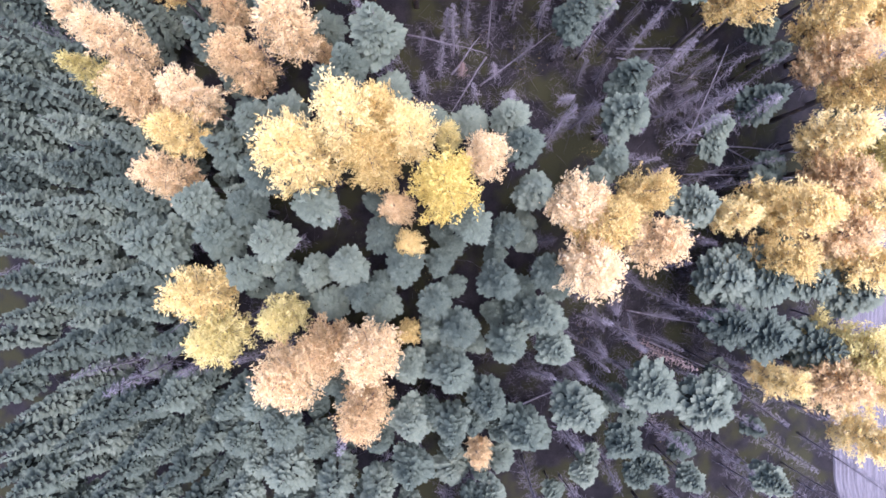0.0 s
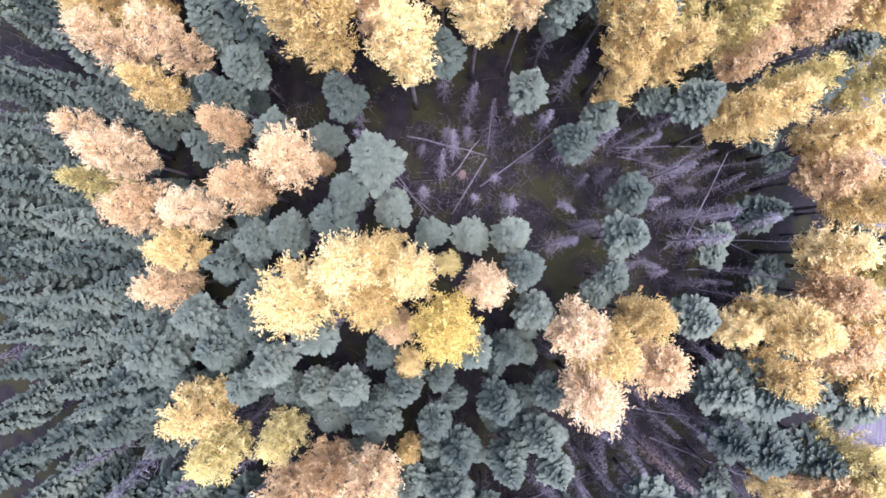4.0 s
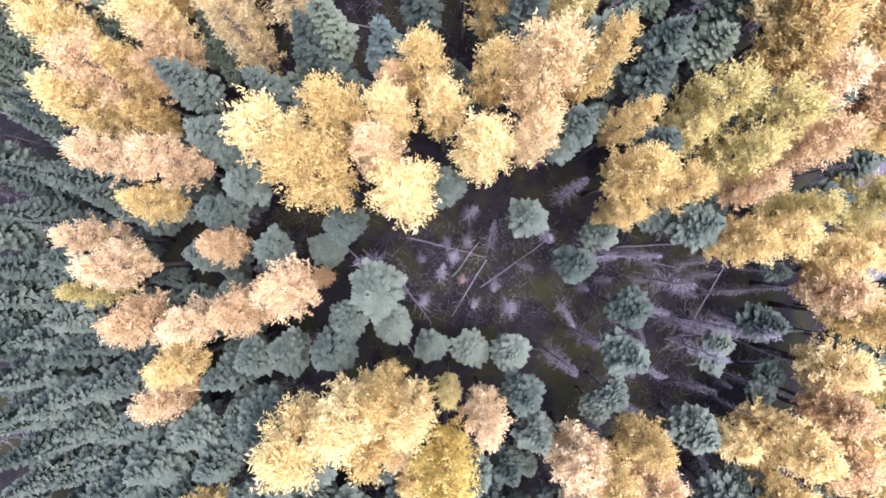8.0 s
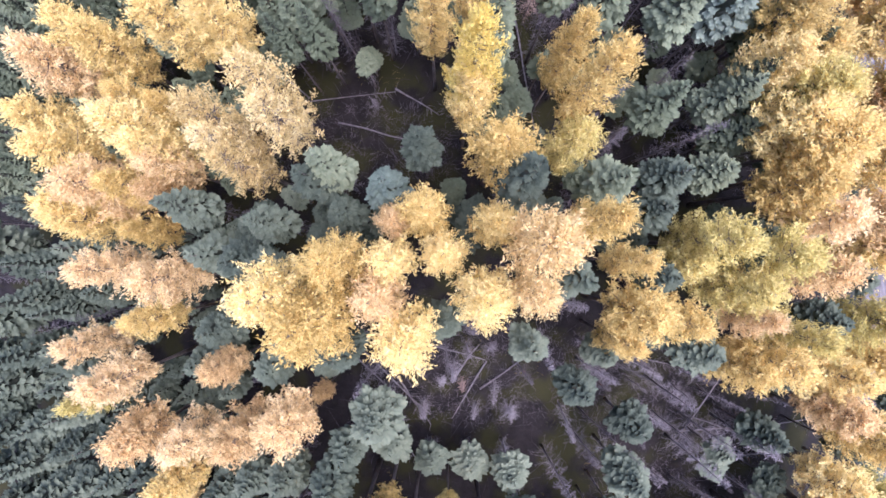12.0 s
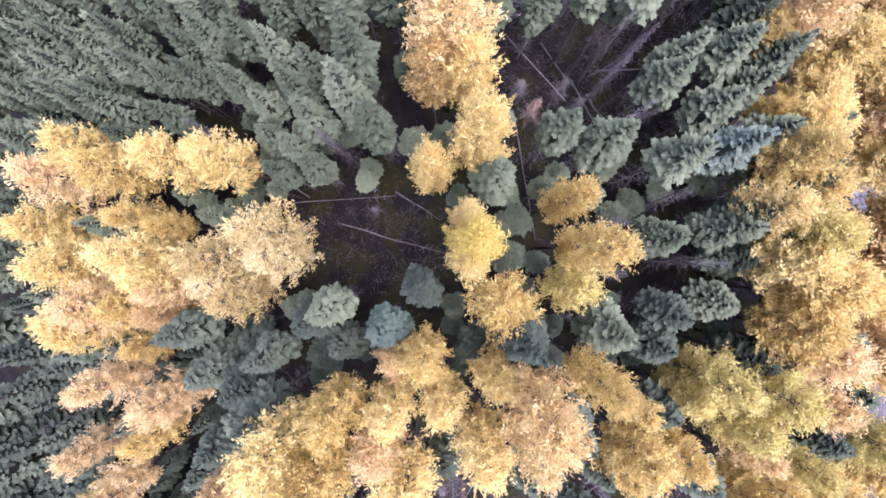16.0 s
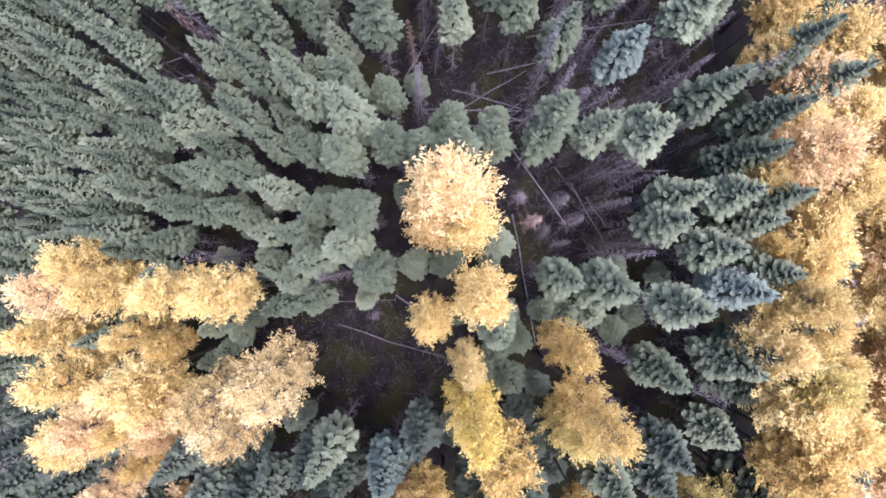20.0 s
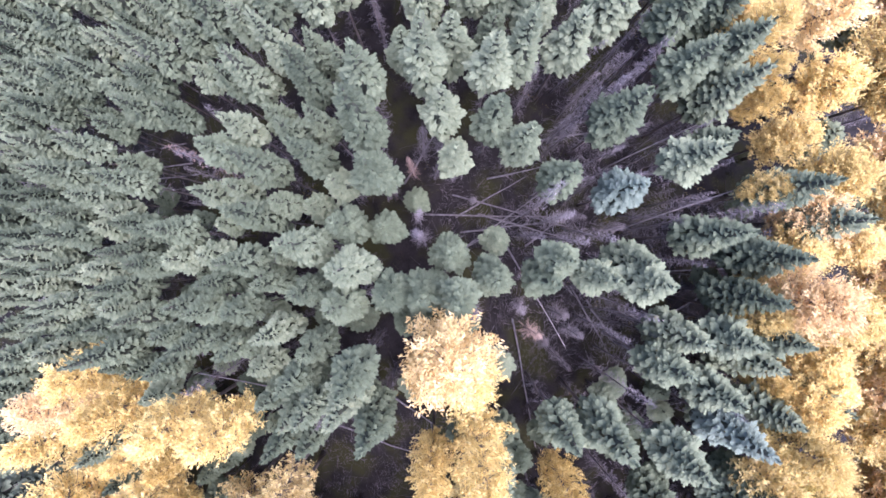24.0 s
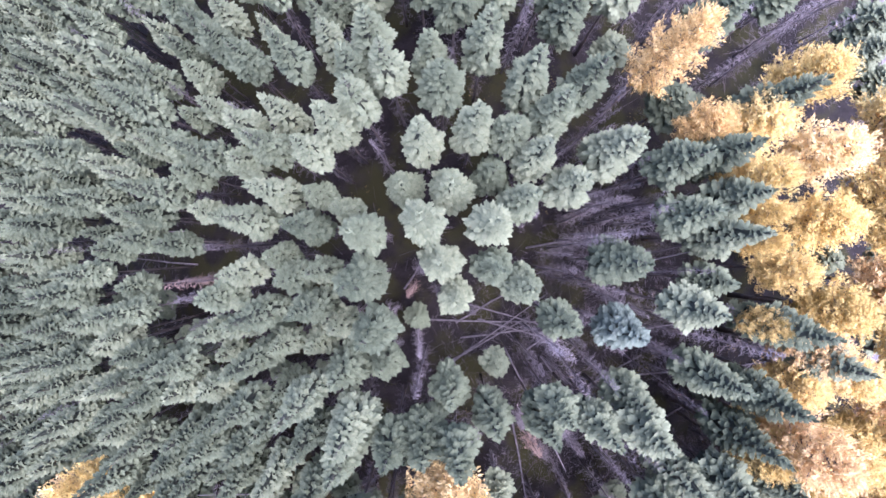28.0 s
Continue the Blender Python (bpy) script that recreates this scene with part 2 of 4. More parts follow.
ORANGE_1 = [
    (5.4, 24.9, 17.9, 1.3), (5.5, 27.8, 20.8, 2.0), (-0.7, 47.5, 16.0, 1.7), (0.4, 48.9, 19.0, 2.5),
    (13.7, 75.9, 16.7, 1.92), (21.3, 39.3, 15.4, 1.9), (22.1, 42.6, 16.6, 2.0), (17.2, 72.1, 12.6, 1.7),
    (23.5, 75.1, 14.4, 2.2), (19.1, 70.3, 12.5, 1.8), (25.0, 70.5, 14.3, 2.2),
]
ORANGE = ORANGE_1
PALE_1 = [
    (-14.0, 33.3, 15.1, 1.85), (-14.6, 34.5, 16.1, 1.96), (-15.0, 36.0, 17.1, 2.07), (-11.0, 36.2, 15.7, 1.91),
    (-11.3, 37.8, 17.2, 2.01),
]
PALE = PALE_1
SPRUCE_1 = [
    (6.2, -13.9, 10.3, 1.4), (-2.5, -13.1, 10.2, 1.4), (10.3, -12.2, 11.1, 1.52), (20.5, -12.1, 11.0, 1.86),
    (3.4, -11.6, 10.5, 1.28), (16.2, -10.7, 10.2, 1.7), (0.6, -9.3, 10.5, 1.5), (-2.6, -9.1, 9.1, 1.2),
    (30.9, -8.0, 11.0, 1.75), (8.5, -7.6, 10.2, 1.2), (5.0, -7.3, 10.6, 1.28), (25.6, -6.9, 11.0, 1.8),
    (1.2, -6.1, 10.6, 1.28), (23.0, -6.1, 10.6, 1.48), (7.7, -5.2, 10.6, 1.28), (-0.6, -4.1, 9.3, 1.2),
    (-5.9, -3.6, 10.2, 1.27), (34.1, -3.6, 11.0, 1.9), (4.2, -2.5, 10.7, 1.28), (25.5, -2.5, 11.0, 2.01),
    (22.9, -2.3, 10.0, 1.75), (8.2, -1.9, 9.5, 1.24), (-10.1, -1.8, 9.5, 1.21), (-7.1, -1.4, 10.3, 1.27),
]
SPRUCE_2 = [
    (-3.0, -1.3, 10.2, 1.26), (-0.2, -1.0, 7.7, 1.0), (-24.4, 0.5, 13.4, 1.87), (-12.7, 0.6, 12.9, 1.35),
    (-35.9, 0.8, 14.2, 1.57), (-4.8, 1.1, 7.9, 1.2), (-18.3, 1.2, 11.3, 1.76), (2.1, 1.9, 11.8, 1.31),
    (-39.1, 2.8, 17.0, 1.66), (-9.0, 3.1, 13.8, 1.37), (20.6, 3.5, 9.0, 1.61), (-19.8, 3.6, 12.0, 1.5),
    (7.0, 4.4, 10.3, 1.27), (-12.5, 5.5, 14.4, 1.39), (-14.2, 5.9, 11.7, 1.31), (6.0, 7.6, 10.9, 1.29),
    (-36.9, 7.8, 14.3, 1.57), (-14.4, 9.9, 11.4, 1.3), (14.0, 10.2, 10.6, 1.48), (-11.8, 10.3, 11.3, 1.43),
    (-7.8, 11.2, 13.5, 1.36), (-35.8, 11.7, 14.9, 1.58), (26.4, 12.2, 9.5, 1.43), (-6.8, 13.2, 11.7, 1.3),
]
SPRUCE_3 = [
    (15.0, 13.6, 8.6, 1.4), (-4.8, 15.4, 12.4, 1.8), (9.9, 17.2, 10.6, 1.27), (-33.5, 17.5, 15.6, 1.6),
    (12.2, 19.5, 9.3, 1.21), (18.6, 20.0, 12.0, 1.5), (-7.2, 20.2, 12.6, 1.32), (6.1, 20.6, 11.6, 1.29),
    (-17.4, 21.2, 11.9, 1.46), (0.1, 22.6, 12.8, 1.31), (-32.3, 23.4, 12.1, 1.46), (14.9, 25.6, 12.6, 1.49),
    (8.1, 25.7, 16.9, 1.41), (-12.0, 25.9, 16.3, 1.39), (-14.6, 26.6, 13.1, 1.65), (20.9, 26.8, 12.7, 1.49),
    (22.0, 28.6, 12.9, 1.49), (24.0, 29.0, 12.9, 1.49), (-12.1, 29.3, 14.5, 1.33), (2.4, 29.5, 10.7, 1.6),
    (-6.9, 30.0, 12.2, 1.3), (14.5, 30.1, 13.0, 1.49), (-18.9, 30.6, 15.0, 1.52), (-3.7, 31.5, 14.7, 1.33),
]
SPRUCE_4 = [
    (4.6, 31.5, 19.6, 1.45), (10.3, 31.6, 16.4, 1.58), (-8.6, 32.0, 15.0, 1.33), (15.1, 32.3, 13.9, 1.5),
    (-7.4, 32.8, 15.9, 1.35), (19.3, 32.9, 12.2, 1.46), (26.9, 33.2, 13.4, 1.49), (-1.4, 34.1, 14.9, 1.32),
    (21.0, 35.9, 12.1, 1.43), (25.2, 37.1, 14.0, 1.48), (14.8, 37.4, 13.8, 1.48), (22.9, 37.5, 14.0, 1.48),
    (19.7, 38.0, 14.1, 1.48), (20.6, 39.0, 14.2, 1.48), (3.2, 41.0, 16.7, 1.34), (24.2, 41.0, 14.5, 1.48),
    (-8.8, 42.3, 13.4, 1.07), (14.5, 42.3, 16.5, 1.53), (22.5, 42.8, 14.7, 1.49), (18.6, 43.2, 16.1, 1.52),
    (10.4, 43.4, 16.2, 1.53), (7.3, 44.0, 15.9, 1.32), (-4.3, 44.3, 16.8, 1.34), (21.4, 44.3, 14.9, 1.5),
]
SPRUCE_5 = [
    (-12.0, 44.6, 12.3, 1.05), (25.0, 44.8, 15.0, 1.5), (-8.3, 45.0, 15.7, 1.12), (17.4, 45.8, 15.1, 1.5),
    (-5.8, 46.0, 17.8, 1.36), (-19.9, 46.4, 14.3, 1.09), (-9.3, 46.8, 15.6, 1.12), (-12.5, 46.9, 12.4, 1.06),
    (-24.5, 47.3, 17.6, 1.15), (14.3, 47.5, 14.8, 1.5), (20.4, 47.6, 14.5, 1.5), (-5.1, 47.9, 18.1, 1.38),
    (-14.2, 48.1, 14.1, 1.09), (-17.0, 48.5, 15.1, 1.11), (-15.4, 48.8, 12.9, 1.07), (21.5, 49.2, 15.3, 1.52),
    (15.5, 49.3, 14.6, 1.5), (18.2, 49.3, 15.3, 1.52), (-10.9, 49.6, 15.3, 1.12), (-22.1, 49.9, 15.3, 1.12),
    (-18.1, 51.0, 14.4, 1.1), (-6.1, 51.6, 16.4, 1.35), (19.7, 51.8, 15.5, 1.53), (0.9, 52.0, 16.1, 1.34),
]
SPRUCE_6 = [
    (-1.2, 52.1, 14.9, 1.6), (-23.2, 52.2, 16.0, 1.13), (-8.5, 52.3, 15.7, 1.12), (-3.2, 52.3, 15.8, 1.34),
    (-15.2, 52.7, 14.7, 1.11), (12.6, 52.9, 15.7, 1.55), (6.5, 53.0, 14.3, 1.3), (9.7, 53.2, 15.5, 1.33),
    (-5.5, 53.8, 18.1, 1.39), (-12.5, 54.2, 16.7, 1.15), (12.6, 54.2, 13.5, 1.49), (7.2, 54.3, 14.8, 1.32),
    (21.0, 54.4, 15.6, 1.55), (-22.8, 54.7, 15.9, 1.14), (-8.3, 55.2, 18.2, 1.18), (3.9, 55.6, 7.6, 1.16),
    (17.3, 55.9, 15.7, 1.55), (-17.9, 56.2, 15.9, 1.14), (-19.6, 56.2, 15.7, 1.13), (-3.9, 56.4, 11.9, 1.3),
    (-6.2, 56.5, 15.0, 1.33), (25.2, 56.7, 15.8, 1.56), (-12.0, 57.1, 16.6, 1.16), (11.9, 58.8, 13.4, 1.5),
]
SPRUCE_7 = [
    (22.5, 58.9, 15.9, 1.57), (-4.0, 59.4, 18.1, 1.41), (7.6, 59.5, 14.4, 1.32), (-22.1, 59.7, 16.8, 1.16),
    (-11.3, 60.1, 17.9, 1.18), (15.2, 60.5, 16.0, 1.57), (-8.0, 60.6, 16.9, 1.16), (0.8, 61.0, 13.1, 1.3),
    (5.1, 61.8, 14.4, 1.32), (17.8, 62.0, 13.1, 1.5), (-4.7, 62.3, 19.1, 1.43), (-12.7, 62.6, 15.5, 1.14),
    (3.2, 63.0, 15.5, 1.35), (-0.1, 63.3, 16.0, 1.36), (10.9, 63.3, 16.0, 1.57), (-4.6, 65.0, 17.3, 1.39),
    (17.9, 65.0, 16.0, 1.57), (2.7, 65.5, 17.2, 1.39), (-8.3, 65.5, 16.7, 1.16), (-1.1, 65.6, 18.7, 1.42),
    (-12.1, 65.9, 16.4, 1.16), (15.0, 66.2, 16.0, 1.57), (4.7, 67.0, 16.6, 1.37), (17.8, 67.3, 16.0, 1.57),
]
SPRUCE_8 = [
    (-10.4, 67.6, 16.4, 1.16), (-18.8, 67.9, 17.4, 1.17), (8.0, 68.1, 14.6, 1.5), (14.3, 69.4, 16.0, 1.57),
    (5.6, 69.7, 16.0, 1.36), (-7.8, 69.9, 16.2, 1.16), (17.3, 70.0, 16.0, 1.57), (-15.0, 70.1, 16.9, 1.16),
    (10.5, 70.1, 16.0, 1.57), (-10.6, 70.3, 16.5, 1.16), (-1.3, 70.7, 16.0, 1.36), (4.2, 71.2, 14.3, 1.4),
    (1.9, 71.5, 16.0, 1.36), (-6.6, 71.6, 16.2, 1.36), (6.6, 72.3, 16.0, 1.36), (-5.1, 72.9, 16.1, 1.36),
    (-23.4, 73.3, 18.2, 1.19), (-19.5, 73.5, 17.5, 1.17), (21.1, 73.5, 16.0, 1.57), (8.6, 74.1, 16.0, 1.36),
    (5.1, 74.4, 16.0, 1.36), (-3.3, 74.8, 16.0, 1.36), (-5.5, 74.9, 15.4, 1.4), (-9.0, 75.4, 16.3, 1.16),
]
SPRUCE_9 = [
    (-0.8, 76.6, 13.0, 1.4),
]
SPRUCE = SPRUCE_1 + SPRUCE_2 + SPRUCE_3 + SPRUCE_4 + SPRUCE_5 + SPRUCE_6 + SPRUCE_7 + SPRUCE_8 + SPRUCE_9
DEAD_1 = [
    (-7.8, -14.1, 11.9, 1.6), (-29.7, -12.2, 13.5, 1.99), (11.0, -10.3, 8.0, 1.63), (-21.1, -9.9, 11.8, 1.82),
    (23.7, -9.9, 11.0, 1.23), (18.0, -8.8, 10.0, 1.18), (12.8, -6.1, 7.7, 1.23), (8.5, 0.6, 6.9, 1.2),
    (21.1, 9.9, 10.0, 1.61), (11.7, 11.1, 7.5, 1.52), (26.0, 11.5, 10.0, 1.87), (22.5, 11.9, 10.0, 1.83),
    (19.7, 12.2, 8.0, 1.48), (5.8, 13.1, 2.9, 1.5), (-1.7, 13.9, 5.2, 1.1), (18.9, 15.6, 9.0, 1.68),
    (1.7, 15.7, 3.2, 0.8), (12.2, 17.5, 9.3, 1.31), (-5.5, 17.6, 10.4, 1.2), (2.1, 19.1, 5.0, 1.0),
    (10.1, 22.7, 9.2, 1.4), (-5.9, 40.1, 2.7, 0.7), (-7.4, 44.1, 12.8, 1.3), (-4.1, 44.8, 8.3, 1.2),
]
DEAD_2 = [
    (19.6, 45.0, 14.0, 1.03), (-17.3, 45.3, 13.2, 1.36), (8.3, 47.1, 4.4, 1.2), (7.2, 48.1, 5.2, 1.2),
    (10.6, 48.1, 5.6, 1.19), (9.4, 49.6, 5.4, 1.4), (6.5, 50.3, 4.1, 1.2), (6.5, 56.2, 9.9, 1.0),
    (20.0, 57.0, 14.0, 1.52), (8.5, 57.2, 12.0, 1.1), (-2.2, 57.5, 11.7, 0.9), (2.5, 59.0, 3.7, 0.7),
    (-16.4, 61.0, 15.1, 1.32), (-0.7, 61.1, 8.6, 0.8), (-2.4, 61.2, 9.6, 0.8), (-1.6, 62.9, 10.5, 1.2),
    (-0.1, 63.1, 9.5, 1.2), (9.1, 64.2, 13.0, 1.19), (-15.6, 64.5, 13.0, 1.21), (10.0, 64.9, 14.1, 1.19),
    (11.0, 65.4, 15.3, 1.08), (12.4, 66.3, 15.6, 1.27), (6.1, 66.4, 11.5, 1.2), (-4.3, 70.7, 11.4, 0.8),
]
DEAD_3 = [
    (0.9, 75.8, 12.1, 1.0), (-18.1, 61.5, 13.9, 1.2), (6.9, 57.7, 15.9, 1.2), (-1.5, 55.7, 15.0, 1.2),
]
DEAD = DEAD_1 + DEAD_2 + DEAD_3
# ---- end plan ----


# ---- mesh helpers ----
def mesh(name, verts, faces, mat, smooth=False):
    me = bpy.data.meshes.new(name)
    me.from_pydata([tuple(map(float, v)) for v in verts], [], faces)
    me.materials.append(mat)
    if smooth:
        me.polygons.foreach_set("use_smooth", [True] * len(me.polygons))
    return me


def recoloured(me, mat):
    other = me.copy()
    other.materials[0] = mat
    return other


def part(name, me, parent):
    ob = new(name, me)
    ob.parent = parent
    return ob


def unit(v):
    return v / max(1e-6, np.linalg.norm(v))


def tube(verts, faces, points, radii, sides):
    """A tapered tube along points, with closed ends."""
    base = len(verts)
    for i, p in enumerate(points):
        d = unit(points[min(i + 1, len(points) - 1)] - points[max(i - 1, 0)])
        a = unit(np.cross(d, (0.31, 0.92, 0.22)))
        b = np.cross(d, a)
        for k in range(sides):
            w = 2 * math.pi * k / sides
            verts.append(p + radii[i] * (math.cos(w) * a + math.sin(w) * b))
    for i in range(len(points) - 1):
        for k in range(sides):
            q = (k + 1) % sides
            faces.append((base + i * sides + k, base + i * sides + q, base + (i + 1) * sides + q, base + (i + 1) * sides + k))
    faces.append(tuple(base + k for k in reversed(range(sides))))
    faces.append(tuple(base + (len(points) - 1) * sides + k for k in range(sides)))


def kite(verts, faces, p, d, side, length, width, fold):
    """One spray of needles: a folded kite from p along d."""
    n = len(verts)
    up = np.cross(side, d)
    m = p + d * length * 0.45
    verts += [p, m + side * width - up * fold, p + d * length, m - side * width - up * fold]
    faces.append((n, n + 1, n + 2, n + 3))


def spike(verts, faces, p, d, side, length, width):
    """One slender needle-clad twig tip."""
    n = len(verts)
    verts += [p - side * width, p + side * width, p + d * length]
    faces.append((n, n + 1, n + 2))


def trunk_mesh(name, rng, height, radius, mat, lean=0.02, sides=7):
    v, f = [], []
    bend = rng.normal(0, lean, 2)
    pts, rad = [], []
    for i in range(7):
        u = i / 6
        pts.append(np.array((bend[0] * height * u * u, bend[1] * height * u * u, height * u - 0.15 * (i == 0))))
        rad.append(radius * (1.25 if i == 0 else 1 - 0.92 * u))
    tube(v, f, pts, rad, sides)
    return mesh(name, v, f, mat, True)


# trees are built once per variant at TALL metres with a crown radius of 1 WIDE, then planted at their own size
TALL, WIDE = 14.0, 1.6


def finger(verts, faces, p, d, side, length, width):
    """One blunt needle-clad shoot."""
    n = len(verts)
    a, c = p + d * length * 0.62, p + d * length
    verts += [p, a + side * width, c + side * width * 0.5, c - side * width * 0.5, a - side * width]
    faces.append((n, n + 1, n + 2, n + 3, n + 4))


def shade_cone(rng, v, f, low):
    """A dense twig cone in the live crown, coloured dark as shade between boughs."""
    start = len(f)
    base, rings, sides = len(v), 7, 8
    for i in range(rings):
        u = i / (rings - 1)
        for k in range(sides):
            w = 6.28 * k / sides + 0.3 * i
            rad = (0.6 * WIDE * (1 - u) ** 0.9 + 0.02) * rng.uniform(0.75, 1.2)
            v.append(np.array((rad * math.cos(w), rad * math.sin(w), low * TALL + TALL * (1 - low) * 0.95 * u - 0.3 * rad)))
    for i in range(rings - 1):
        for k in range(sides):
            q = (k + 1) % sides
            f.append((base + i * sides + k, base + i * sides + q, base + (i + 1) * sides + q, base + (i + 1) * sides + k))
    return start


def spruce_foliage(rng, low, count=230, ragged=0.0, droop=0.3, shoots=7, point=0.82):
    """Boughs spiralling round the trunk, each a folded spray with side fingers and an upturned tip, over a dense inner
    cone of twigs coloured shade-dark; low: where the live crown begins.
    """
    v, f = [], []
    up = np.array((0, 0, 1.0))
    span = TALL * (1 - low)

    def profile(u):
        return WIDE * min(1.0, 0.66 + 1.3 * u) * (1 - u) ** point * 1.1

    big = (200 / count) ** 0.5
    sway = rng.uniform(0, 6.28, 3)
    for i in range(count):
        u = 1 - ((i + rng.random()) / count) ** 0.58
        w = i * 2.39996 + rng.normal(0, 0.14)
        if rng.random() < ragged * (1.2 - u):
            continue
        lobe = 1 + 0.1 * math.sin(3 * w + sway[0] + 5 * u) + 0.1 * math.sin(2 * w + sway[1] - 9 * u)
        rim = profile(u) * lobe * rng.uniform(0.84, 1.12) + 0.05
        out = np.array((math.cos(w), math.sin(w), 0.0))
        lat = np.array((-out[1], out[0], 0.0))
        size = (0.36 + 0.3 * rim / WIDE) * rng.uniform(0.8, 1.25) * big
        rise = -droop * (1 - u) + 0.75 * u ** 2 + rng.normal(0, 0.06)
        d = unit(out + up * rise + lat * rng.normal(0, 0.12))
        tip_d = unit(d + up * 0.2)
        side = unit(np.cross(d, up))
        tip = out * rim + up * (low * TALL + span * u + rise * rim * 0.5)
        root = tip - d * size * 1.15
        mid = tip - d * size * 0.4 - up * 0.05 * size
        over = np.cross(side, d)
        half = size * 0.36
        n = len(v)
        v += [root, mid + side * half - over * half * 0.5, tip, mid - side * half - over * half * 0.5, mid]
        f += [(n, n + 1, n + 4), (n + 1, n + 2, n + 4), (n + 2, n + 3, n + 4), (n + 3, n, n + 4)]
        for turn in np.linspace(-1.25, 1.25, shoots):
            turn += rng.normal(0, 0.08)
            p = tip - d * size * (0.34 + 0.16 * abs(turn)) - over * size * 0.03 * abs(turn)
            dd = unit(tip_d * math.cos(turn) + side * math.sin(turn) - over * 0.22 * abs(turn) + rng.normal(0, 0.065, 3))
            finger(v, f, p, dd, unit(np.cross(dd, over + rng.normal(0, 0.1, 3))), size * (0.6 - 0.1 * abs(turn)) * rng.uniform(0.85, 1.12), size * 0.13 * (7 / shoots) ** 0.7)
    for k in range(6):
        d = unit(np.array((rng.normal(0, 0.2), rng.normal(0, 0.2), 1)))
        kite(v, f, np.array((0, 0, TALL - rng.uniform(0.1, 0.5))), d, unit(np.cross(d, rng.normal(0, 1, 3))), 0.4, 0.06, 0.01)
    return mesh("crown", v, f, SPRUCE_MAT)


def bare_branches(name, rng, low, high, reach, count, mat, droop=0.35, twigs=5, live=0.0):
    """Thin dead branches with a few twigs each; live: where a live crown begins, whose shade-dark inner cone joins the
    same mesh.
    """
    v, f = [], []
    for k in range(count):
        u = k / max(1, count - 1)
        z = TALL * (low + (high - low) * u)
        w = k * 2.4 + rng.normal(0, 0.3)
        out = np.array((math.cos(w), math.sin(w), 0.0))
        ln = reach(u) * rng.uniform(0.45, 1.15)
        pts = [out * ln * s + np.array((0, 0, z - droop * ln * s * s + rng.normal(0, 0.04))) + rng.normal(0, 0.04, 3) * s for s in (0, 0.5, 1)]
        tube(v, f, pts, (0.022, 0.015, 0.005), 3)
        lat = np.array((-out[1], out[0], 0.0))
        for i in range(twigs):
            s = 0.25 + 0.75 * (i + rng.random()) / twigs
            p = pts[0] * (1 - s) + pts[2] * s
            d = unit(out * 0.6 + lat * (-1, 1)[i % 2] * rng.uniform(0.4, 1.0) + np.array((0, 0, rng.uniform(-0.6, 0.15))))
            side = unit(np.cross(d, rng.normal(0, 1, 3)))
            kite(v, f, p, d, side, rng.uniform(0.2, 0.5) * (1.1 - 0.5 * s), 0.016, 0.004)
    if not live:
        return mesh(name, v, f, mat)
    start = shade_cone(rng, v, f, live)
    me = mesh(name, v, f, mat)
    me.materials.append(INNER_SHADE)
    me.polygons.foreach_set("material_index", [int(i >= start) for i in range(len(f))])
    return me


def larch_meshes(rng, low, full, sparse):
    """Limbs with side sprays, each spray clad in short needle tufts; full: how round the crown's top is; sparse: share of sprays left out."""
    lv, lf, v, f = [], [], [], []
    up = np.array((0, 0, 1.0))
    count = 84
    for k in range(count):
        u = (k + rng.random()) / count
        z = TALL * (low + (1 - low) * u * 0.97)
        prof = min(1.0, 0.5 + 2.0 * u) * (1 - u ** (1.6 + 3.0 * full)) ** 0.68
        ln = WIDE * max(0.16, prof) * rng.uniform(0.62, 1.12)
        w = k * 2.39996 + rng.normal(0, 0.25)
        out = np.array((math.cos(w), math.sin(w), 0.0))
        lat = np.array((-out[1], out[0], 0.0))
        rise = (0.05 + 0.5 * u) * ln

        def on_limb(s):
            return out * ln * s + np.array((0, 0, z + rise * s * s - 0.1 * ln * math.sin(3.1 * s)))

        tube(lv, lf, [on_limb(s) for s in (0, 0.35, 0.7, 1)], (0.035, 0.025, 0.015, 0.005), 3)
        sprays = 5 + int(8 * ln / WIDE)
        for i in range(sprays):
            if rng.random() < sparse:
                continue
            s = 0.18 + 0.84 * (i + rng.random()) / sprays
            p = on_limb(min(1.0, s))
            d = unit(out * rng.uniform(0.3, 0.9) + lat * (-1, 1)[i % 2] * rng.uniform(0.2, 1.3) * (1.3 - 0.6 * s) + up * rng.uniform(0.1, 0.9))
            reach = rng.uniform(0.28, 0.52)
            bend = up * rng.uniform(0.0, 0.35)
            for j in range(int(26 * reach + 4)):
                a = (j + rng.random()) / int(26 * reach + 4)
                c = p + (d + bend * a) * reach * a + rng.normal(0, 0.07, 3)
                dd = unit(d * 0.75 + bend * a + rng.normal(0, 0.5, 3) + up * 0.2)
                side = unit(np.cross(dd, up + rng.normal(0, 0.6, 3)))
                spike(v, f, c - dd * 0.05, dd, side, rng.uniform(0.11, 0.22), rng.uniform(0.026, 0.044))
    for k in range(70):
        c = np.array((rng.normal(0, 0.16), rng.normal(0, 0.16), TALL * 0.965 + rng.uniform(-0.7, 0.45)))
        d = unit(np.array((c[0], c[1], 0.35)) + rng.normal(0, 0.25, 3))
        spike(v, f, c, d, unit(np.cross(d, rng.normal(0, 1, 3))), 0.3, 0.035)
    return mesh("branchwork", lv, lf, BARK), mesh("crown", v, f, LARCH_MATS["gold"])


def variant_set(count, build):
    return [build(np.random.default_rng(100 + i), i) for i in range(count)]


